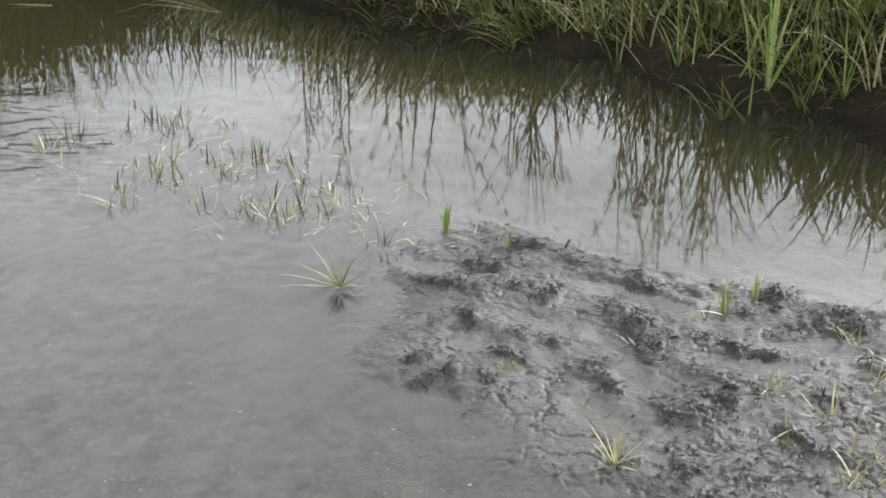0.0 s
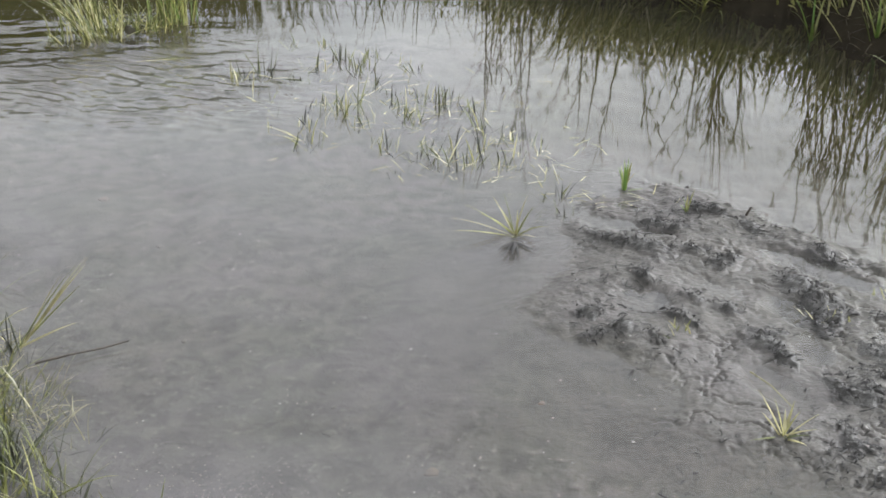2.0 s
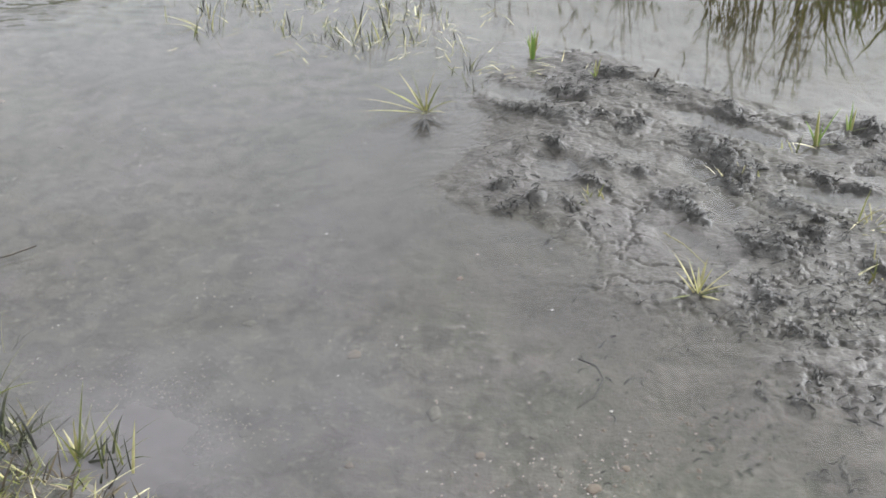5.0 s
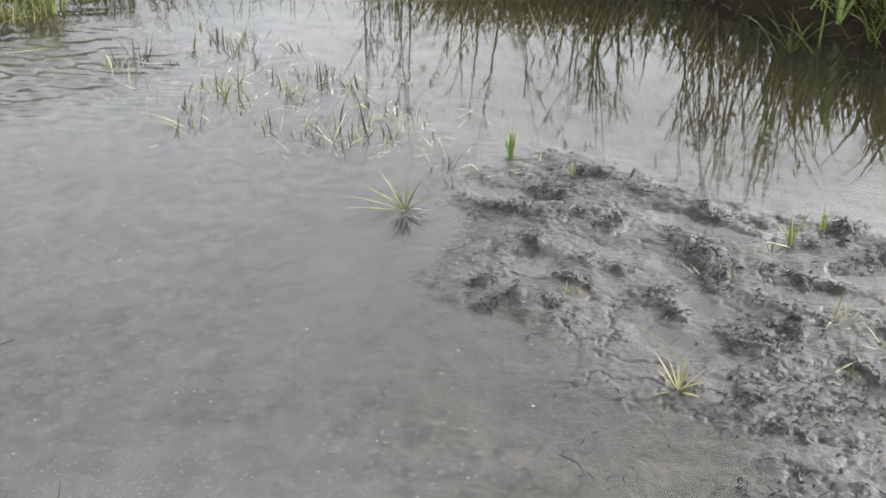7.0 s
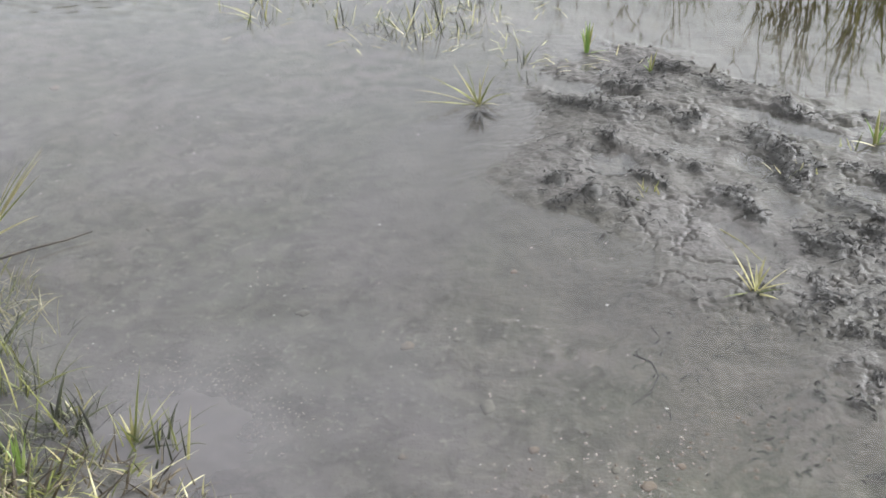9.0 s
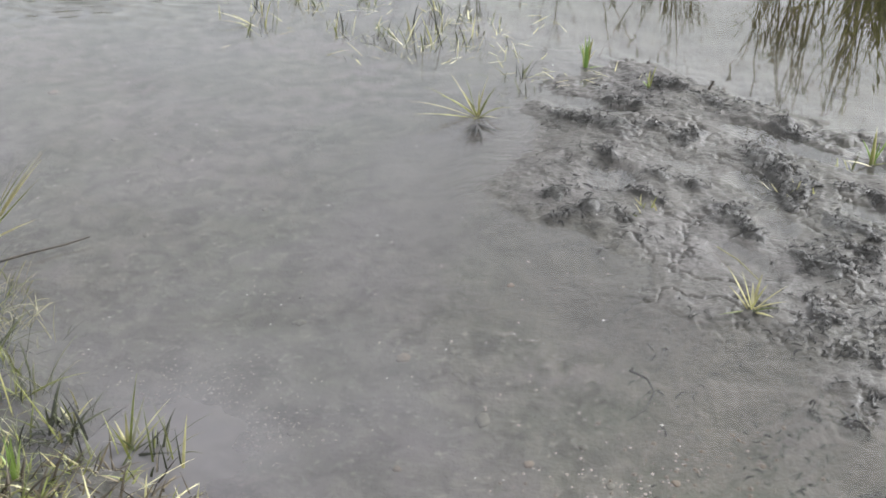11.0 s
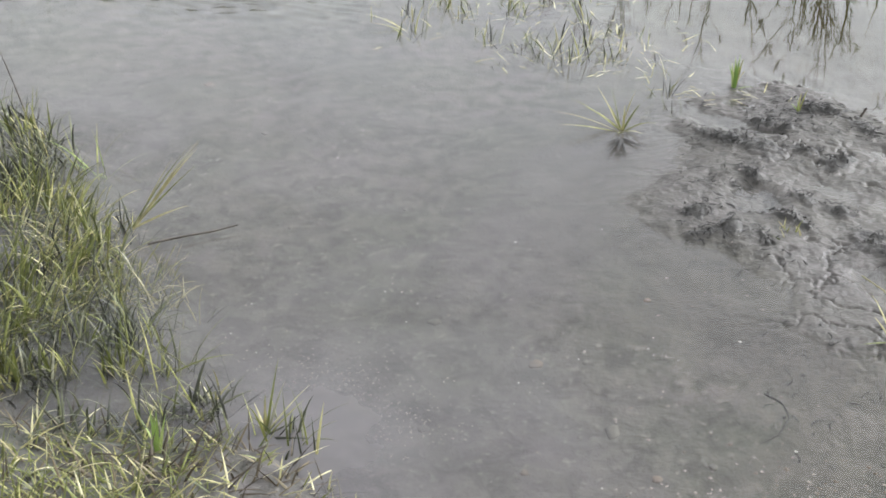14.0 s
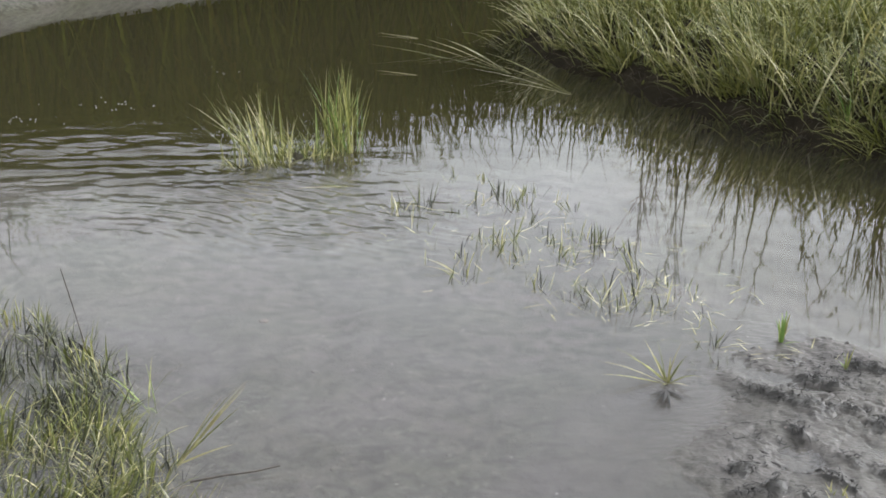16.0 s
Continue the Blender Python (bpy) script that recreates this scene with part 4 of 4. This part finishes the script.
def clod(width, height, line, seed):
    """A low crumbling ridge of mud along a line, steeper on one side, with rotten shreds caught on it."""
    g = np.random.default_rng(seed)
    pts = np.array(line)
    leg = np.hypot(*np.diff(pts, axis=0).T)
    at = np.r_[0, np.cumsum(leg)]
    nu, nv = max(10, int(at[-1] / 0.0045)), 15
    s = np.linspace(-0.012, at[-1] + 0.012, nu)
    cx = np.interp(s, at, pts[:, 0]) + 0.22 * width * value_noise(s, s * 0 + seed, 0.035, seed)
    cy = np.interp(s, at, pts[:, 1]) + 0.22 * width * value_noise(s, s * 0 + seed, 0.030, seed + 3)
    dx, dy = np.gradient(cx), np.gradient(cy)
    nrm = np.hypot(dx, dy)
    ox, oy = -dy / nrm, dx / nrm
    v = np.linspace(-1, 1, nv)
    taper = np.clip(np.minimum(np.arange(nu), np.arange(nu)[::-1]) / (0.25 * nu), 0.12, 1) ** 0.6
    wide = 1.25 * width * taper * (0.75 + 0.45 * value_noise(s, s * 0, 0.03, seed + 7))
    gx_ = cx[:, None] + ox[:, None] * v * wide[:, None]
    gy_ = cy[:, None] + oy[:, None] * v * wide[:, None]
    face = np.where(v < 0.15, (v + 1) / 1.15, ((1 - v) / 0.85) ** 0.45)
    rough_ = 0.55 + 0.45 * fractal(gx_, gy_, 0.022, seed + 11, 3, 0.6) + 0.35 * np.abs(fractal(gx_, gy_, 0.012, seed + 17, 2))
    z = ground_height(gx_, gy_) + 0.85 * height * taper[:, None] * np.clip(face, 0, 1) * rough_ - 0.002
    z[:, (0, -1)] -= 0.010
    z[(0, -1), :] -= 0.010
    ox_, oy_ = float(cx.mean()), float(cy.mean())
    me = bpy.data.meshes.new("mud_clod")
    i = (np.arange(nu - 1)[:, None] * nv + np.arange(nv - 1)[None, :]).ravel()
    me.from_pydata(np.stack([gx_ - ox_, gy_ - oy_, z], -1).reshape(-1, 3).tolist(), [], np.stack([i, i + 1, i + nv + 1, i + nv], 1).tolist())
    me.polygons.foreach_set("use_smooth", np.ones(len(me.polygons), bool))
    me.materials.append(CLOD)
    ob = tagged(new("mud_clod", me), "crumbling dark ridge of wet mud on the flat", "mud clod", "clods on the mud flat")
    ob.location = (ox_, oy_, 0)
    k = 7 + int(at[-1] * width * 10000)
    x, y = along(line, k, width * 0.55, g)
    bits = shreds("crust", x, y, (0.008, 0.028), (0.002, 0.0055), g, lift=0.002, rise=0.008, over=height * 0.6)
    bits.transform(Matrix.Translation((-ox_, -oy_, 0)))
    crust = tagged(new("crust", bits), "black rotten leaf shreds", kind="stuff")
    crust.parent = ob


for i, (w, h, line) in enumerate(RIDGES):
    clod(w, h, line, i + 1)

# near-bank tufts that stand out
bent_tuft("straw_tuft", -1.355, 2.30, [(32, 0.28, 40, 8), (38, 0.25, 42, 10), (28, 0.26, 36, 12), (45, 0.20, 34, 10), (10, 0.16, 62, 12), (24, 0.22, 46, 6), (36, 0.27, 39, 9)], (STRAW, STRAW, LEAF), "long straw-coloured grass tuft leaning over the water", z=0.03, width=0.011)
bent_tuft("grass_tuft", -0.790, 1.665, [(70, 0.16, 18, 8), (60, 0.12, 25, 12), (30, 0.14, 40, 12), (40, 0.10, 50, 10), (350, 0.11, 70, 10), (85, 0.09, 10, 10), (110, 0.08, 25, 20), (10, 0.12, 55, 15), (140, 0.07, 30, 20)], (LEAF, DROWNED, STRAW), "yellow-green grass tuft at the mat's edge", z=-0.005)
bent_tuft("grass_tuft", -0.960, 1.560, [(90, 0.10, 5, 8), (60, 0.09, 15, 10), (120, 0.09, 15, 12), (30, 0.07, 35, 20), (100, 0.08, 8, 8), (150, 0.07, 30, 20)], (BRIGHT,), "short bright green grass tuft on the mat")
for i, (x, y, n, ln, mat) in enumerate([(-0.955, 1.735, 9, 0.15, (LEAF, DROWNED, STRAW)), (-1.07, 1.80, 12, 0.17, (SEDGE, DROWNED)), (-1.19, 1.93, 9, 0.15, (DROWNED, SEDGE)), (-1.27, 1.84, 8, 0.14, (SEDGE, DROWNED)),
                                        (-0.64, 1.53, 9, 0.08, (LEAF, STRAW)), (-0.54, 1.47, 8, 0.09, (STRAW, LEAF)), (-1.83, 2.66, 12, 0.17, (LEAF, STRAW)), (-1.62, 2.62, 10, 0.20, (BRIGHT, LEAF)),
                                        (-1.72, 2.45, 12, 0.18, (LEAF, SEDGE)), (-1.40, 2.36, 5, 0.09, (DROWNED,)), (-1.47, 2.16, 11, 0.16, (LEAF, SEDGE)), (-1.12, 2.06, 4, 0.10, (DROWNED, STRAW))]):
    tuft("bank_tuft", x, y, n + 3, (ln * 0.45, ln * 1.1), (0.003, 0.006), (4, 55), (5, 60), mat, 640 + i, "green and muddied grass tuft at the bank's edge", "tufts along the near bank", 0.022)

for i, (x, y, ln) in enumerate([(-1.251, 2.026, 0.17), (-1.144, 1.914, 0.17), (-1.04, 1.812, 0.17), (-1.104, 1.769, 0.12), (-0.948, 1.7, 0.17), (-0.875, 1.628, 0.12), (-1.01, 1.661, 0.12), (-0.77, 1.671, 0.12), (-0.718, 1.614, 0.12), (-1.392, 2.316, 0.12), (-1.175, 1.872, 0.12)]):
    tuft("bank_tuft", x, y, 14 + i % 4, (ln * 0.45, ln * 1.15), (0.003, 0.0065), (4, 58), (5, 55), [(DROWNED, SEDGE, DROWNED, STRAW), (DROWNED, DROWNED, SEDGE), (LEAF, DROWNED, DROWNED)][i % 3], 680 + i,
         "dark green grass tuft standing at the flooded bank edge", "tufts along the near bank", 0.024, z=-0.005)

# the islet of grass where the ripples run
tuft("islet_grass", -2.03, 5.20, 90, (0.20, 0.46), (0.004, 0.008), (0, 30), (5, 26), (LEAF, SUNLIT, BRIGHT, LEAF), 701, "upright yellow-green grass on a small islet", "islet grass", 0.05, z=-0.01)
tuft("islet_grass", -2.28, 4.90, 70, (0.16, 0.40), (0.004, 0.008), (8, 46), (5, 35), (SUNLIT, LEAF, LEAF, STRAW), 702, "straw-tipped grass leaning from a small islet", "islet grass", 0.045, toward=(160, 45), z=-0.01)
bent_tuft("islet_grass", -2.30, 4.90, [(168, 0.46, 58, 14), (150, 0.34, 45, 20), (195, 0.22, 60, 30)], (STRAW,), "long straw blades reaching over the ripples", "islet grass", z=0.0, width=0.006)
tuft("islet_grass", -2.14, 5.04, 110, (0.07, 0.19), (0.004, 0.008), (25, 80), (10, 50), (LEAF, SUNLIT, SEDGE), 703, "matted low grass on a small islet", "islet grass", 0.075, z=0.0)
tuft("islet_grass", -2.40, 4.80, 26, (0.06, 0.17), (0.004, 0.007), (10, 70), (10, 50), (LEAF, SUNLIT), 704, "matted low grass on a small islet", "islet grass", 0.03, z=-0.01)

bent_tuft("iris_clump", 1.36, 4.83, [(100, 0.50, 4, 6), (60, 0.52, 6, 8), (40, 0.42, 18, 14), (75, 0.46, 3, 5), (20, 0.34, 30, 20), (130, 0.40, 12, 10)], (BRIGHT,), "broad upright bright green leaves at the water's edge", "broad-leaved clumps", width=0.022)
bent_tuft("iris_clump", 1.20, 4.88, [(200, 0.26, 30, 40), (330, 0.30, 35, 60), (250, 0.24, 40, 50), (180, 0.20, 45, 40), (20, 0.22, 50, 60), (90, 0.2, 10, 20), (285, 0.28, 30, 55)], (BRIGHT, LEAF), "broad green leaves splaying down to the water", "broad-leaved clumps", width=0.016)
bent_tuft("iris_clump", 0.62, 5.80, [(190, 0.30, 35, 60), (340, 0.28, 40, 50), (120, 0.26, 12, 20), (225, 0.30, 45, 40), (60, 0.24, 20, 20)], (LEAF, BRIGHT), "green leaves splaying from the dark bank", "broad-leaved clumps", width=0.014)
for x, y, s in [(1.06, 5.20, 0.9), (0.84, 5.50, 0.8), (1.62, 4.66, 1.0), (0.28, 6.08, 0.9), (1.84, 4.48, 0.9)]:
    bent_tuft("iris_clump", x, y, [(95, 0.34 * s, 6, 14), (50, 0.30 * s, 14, 20), (150, 0.28 * s, 20, 30), (215, 0.30 * s, 30, 55), (260, 0.26 * s, 38, 50), (330, 0.26 * s, 34, 60)], (BRIGHT, LEAF),
              "bright green leaves splaying from the dark bank", "broad-leaved clumps", width=0.014)
bent_tuft("trailing_sedge", -1.72, 7.45, [(178, 0.75, 74, 12), (186, 0.95, 78, 9), (172, 0.65, 70, 15), (192, 0.60, 76, 10), (165, 0.5, 66, 16), (182, 0.55, 60, 26)], (STRAW, LEAF), "long pale sedge leaves trailing over dark water", "trailing leaves", width=0.013)
bent_tuft("trailing_sedge", -1.25, 7.02, [(196, 0.65, 72, 14), (188, 0.55, 66, 20), (204, 0.50, 75, 12), (180, 0.6, 62, 22)], (STRAW, LEAF), "long pale sedge leaves trailing over dark water", "trailing leaves", width=0.012)
bent_tuft("floating_leaf", -2.16, 6.82, [(176, 0.26, 88, 1)], (STRAW,), "single pale leaf floating on dark water", "floating leaves", z=0.006, width=0.014)
bent_tuft("floating_leaf", -2.50, 7.95, [(168, 0.34, 88, 1)], (STRAW,), "single pale leaf floating on dark water", "floating leaves", z=0.006, width=0.014)
bent_tuft("floating_leaf", -1.78, 4.62, [(215, 0.24, 86, 2), (200, 0.15, 84, 2)], (STRAW, LEAF), "pale grass blades lying on rippled water", "floating leaves", z=0.006, width=0.008)
# larger sedges on the right bank
for i, (x, y, n, ln, mat, tow) in enumerate([(1.34, 4.92, 12, 0.42, (BRIGHT, LEAF), (90, 70)), (1.22, 4.84, 7, 0.30, (BRIGHT, LEAF), (215, 25)), (1.45, 4.72, 9, 0.32, (LEAF, SEDGE), (250, 40)), (1.75, 4.62, 12, 0.34, (STRAW, LEAF), (240, 60)),
                                             (0.92, 5.50, 12, 0.40, (LEAF, STRAW), (235, 45)), (0.55, 5.95, 12, 0.42, (LEAF, STRAW), (235, 45)), (0.10, 6.25, 14, 0.48, (STRAW, LEAF), (225, 45)),
                                             (-0.45, 6.62, 14, 0.50, (LEAF, STRAW), (215, 40)), (-1.00, 7.15, 14, 0.55, (STRAW, LEAF), (200, 30)), (-1.45, 7.60, 14, 0.60, (STRAW, LEAF), (192, 20)), (1.95, 4.40, 10, 0.35, (LEAF, SEDGE), (240, 50)),
                                             (0.75, 5.78, 14, 0.40, (STRAW, LEAF), (230, 40)), (0.34, 6.12, 16, 0.45, (LEAF, STRAW), (228, 40)), (-0.18, 6.45, 16, 0.50, (LEAF, STRAW), (222, 40)),
                                             (-0.72, 6.92, 16, 0.52, (STRAW, LEAF), (208, 35)), (-1.22, 7.38, 16, 0.58, (LEAF, STRAW), (196, 25)), (1.12, 5.22, 12, 0.36, (LEAF, STRAW), (235, 45)),
                                             (-0.30, 6.75, 14, 0.55, (LEAF, SEDGE), (215, 45)), (0.60, 6.20, 14, 0.50, (SEDGE, LEAF), (225, 45)), (1.05, 5.65, 14, 0.46, (LEAF, STRAW), (230, 50))]):
    tuft("sedge_clump", x, y, n, (ln * 0.6, ln * 1.2), (0.008, 0.014), (15, 50), (25, 75), mat, 720 + i, "arching green and straw sedge at the bank's lip", "sedges on the bank", 0.05, toward=tow, category="sedge")


# ---- stones, twigs and grit ----
def stone(x, y, size, seed, label, lift=0.3, mat=None):
    g = np.random.default_rng(seed)
    bm = bmesh.new()
    bmesh.ops.create_icosphere(bm, subdivisions=2, radius=1.0)
    k = g.uniform(0.6, 1.3, 3)
    off = Vector(g.uniform(0, 50, 3))
    for v in bm.verts:
        v.co *= 1 + 0.55 * noise.noise(v.co * 1.5 + off)
        v.co = Vector((v.co.x * k[0], v.co.y * k[1], v.co.z * 0.32)) * size / 2
    for f in bm.faces:
        f.smooth = True
    me = bpy.data.meshes.new("pebble")
    bm.to_mesh(me)
    bm.free()
    me.materials.append(mat or STONE)
    ob = tagged(new("pebble", me), label, "pebble", "pebbles on the bed")
    z = float(ground_height(np.array([x]), np.array([y]))[0])
    ob.location, ob.rotation_euler = (x, y, z + size * 0.25 * lift), (0, 0, g.uniform(0, 6.28))
    return ob


for i, (x, y, size) in enumerate([(-0.585, 2.20, 0.040), (-0.600, 2.30, 0.020), (-0.148, 1.90, 0.034), (-0.052, 1.77, 0.024), (-0.335, 2.08, 0.026), (-0.23, 2.10, 0.020), (-1.31, 3.07, 0.028), (-1.60, 3.35, 0.030),
                                  (-0.30, 1.74, 0.020), (-0.52, 1.83, 0.022), (0.10, 1.72, 0.020), (0.16, 1.68, 0.026), (0.22, 1.73, 0.018), (-0.12, 2.33, 0.018), (-0.78, 2.70, 0.018), (-1.05, 2.55, 0.016), (0.05, 1.82, 0.018)]):
    stone(x, y, size, 800 + i, "pale ochre pebble half sunk in grey silt", 0.0)


def grit(name, spots, count, size, material, seed, label):
    """Small angular stones on the bed, one object."""
    g = np.random.default_rng(seed)
    verts, faces = [], []
    corner = np.array([(1, 0, 0), (-1, 0, 0), (0, 1, 0), (0, -1, 0), (0, 0, 1), (0, 0, -1)], float)
    tri = [(0, 2, 4), (2, 1, 4), (1, 3, 4), (3, 0, 4), (2, 0, 5), (1, 2, 5), (3, 1, 5), (0, 3, 5)]
    for cx, cy, sx, sy, share in spots:
        for _ in range(int(count * share)):
            x, y = g.normal(cx, sx), g.normal(cy, sy)
            s = g.uniform(*size) * g.uniform(0.5, 1.0)
            verts.append((x, y, s, g.uniform(0, 6.28), g.uniform(0.6, 1.4)))
    a = np.array(verts)
    z = ground_height(a[:, 0], a[:, 1])
    out = []
    for (x, y, s, t, k), zz in zip(a, z):
        p = corner * (s * k, s, s * 0.55)
        c, d = math.cos(t), math.sin(t)
        out.append(np.stack([x + c * p[:, 0] - d * p[:, 1], y + d * p[:, 0] + c * p[:, 1], zz + p[:, 2] + s * 0.15], 1))
    v = np.concatenate(out)
    for i in range(len(a)):
        faces += [tuple(q + i * 6 for q in f) for f in tri]
    me = bpy.data.meshes.new(name)
    me.from_pydata(v.tolist(), [], faces)
    me.materials.append(material)
    return tagged(new(name, me), label, "gravel", kind="stuff")


GRIT = plain_material("pale_grit", (0.20, 0.16, 0.14), (0.40, 0.35, 0.32), 200, 0.55, 0.001)
SHELL = plain_material("white_flecks", (0.30, 0.295, 0.27), (0.45, 0.44, 0.41), 100, 0.5, 0.001)
grit("gravel", [(-0.75, 1.93, 0.10, 0.06, 0.35), (-0.60, 1.82, 0.10, 0.04, 0.2), (0.15, 1.72, 0.14, 0.06, 0.2), (-0.35, 2.2, 0.45, 0.35, 0.25)], 900, (0.0018, 0.0046), GRIT, 901, "fine pale reddish grit on the silty bed")
grit("pale_gravel", [(0.31, 1.78, 0.07, 0.06, 0.5), (0.12, 1.70, 0.16, 0.07, 0.5)], 90, (0.003, 0.008), STONE, 921, "pale small stones on the silty bed")
grit("shell_flecks", [(-0.5, 2.4, 0.6, 0.5, 0.6), (-1.3, 3.2, 0.4, 0.5, 0.3), (0.3, 2.3, 0.3, 0.4, 0.1)], 120, (0.002, 0.0055), SHELL, 911, "tiny white shell flecks on the silt")


def twig(points, radius, label, mat=None):
    cu = bpy.data.curves.new("twig", "CURVE")
    cu.dimensions, cu.bevel_depth, cu.bevel_resolution = "3D", radius, 2
    sp = cu.splines.new("POLY")
    sp.points.add(len(points) - 1)
    for q, (x, y, z), i in zip(sp.points, points, range(len(points))):
        q.co, q.radius = (x, y, z, 1), 1.0 - 0.6 * i / len(points)
    cu.materials.append(mat or TWIG)
    tmp = bpy.data.objects.new("tmp", cu)
    me = bpy.data.meshes.new_from_object(tmp)
    bpy.data.objects.remove(tmp)
    me.name = "twig"
    return tagged(new("twig", me), label, "twig")


twig([(0.395, 3.345, 0.0), (0.402, 3.347, 0.022), (0.412, 3.352, 0.040)], 0.005, "short dark twig end sticking out of the mud rim")
twig([(-1.30, 2.255, 0.012), (-1.23, 2.30, 0.016), (-1.17, 2.345, 0.012), (-1.12, 2.38, 0.016)], 0.0035, "thin dark stem lying on the water")
twig([(0.35, 2.47, 0.01), (0.39, 2.40, 0.02), (0.43, 2.33, 0.012)], 0.0016, "thin pale stem lying on the mud", STRAW)
twig([(-1.93, 2.83, 0.0), (-1.98, 2.86, 0.12), (-2.04, 2.90, 0.24)], 0.0025, "thin dark grass stalk rising from the bank")
twig([(0.14, 2.03, -0.028), (0.175, 2.005, -0.028), (0.188, 1.965, -0.030), (0.168, 1.91, -0.032), (0.132, 1.876, -0.034)], 0.0025, "dark curved edge of a sunken mud flake", LITTER)
twig([(0.27, 2.14, -0.012), (0.315, 2.175, -0.010), (0.34, 2.15, -0.012), (0.36, 2.11, -0.014)], 0.003, "black rotten root beside a grass tuft", LITTER)
FOAM = plain_material("water_foam", (0.22, 0.22, 0.20), (0.40, 0.40, 0.38), 100, 0.4, 0.001)


def foam(spots, count, seed):
    """Small bubbles that float on the water, one object."""
    g = np.random.default_rng(seed)
    bm = bmesh.new()
    for cx, cy, sx, sy, share in spots:
        for _ in range(int(count * share)):
            m = Matrix.Translation((g.normal(cx, sx), g.normal(cy, sy), 0.002)) @ Matrix.Diagonal((1, 1, 0.5, 1))
            bmesh.ops.create_icosphere(bm, subdivisions=1, radius=g.uniform(0.0025, 0.0055), matrix=m)
    me = bpy.data.meshes.new("foam_bubbles")
    bm.to_mesh(me)
    bm.free()
    me.materials.append(FOAM)
    return tagged(new("foam_bubbles", me), "small white foam bubbles drifting on dark water", "foam", kind="stuff")


foam([(-3.5, 5.62, 0.22, 0.07, 0.4), (-3.3, 6.6, 0.12, 0.1, 0.12), (-2.75, 5.25, 0.10, 0.05, 0.2), (-3.75, 5.2, 0.15, 0.05, 0.28)], 45, 961)
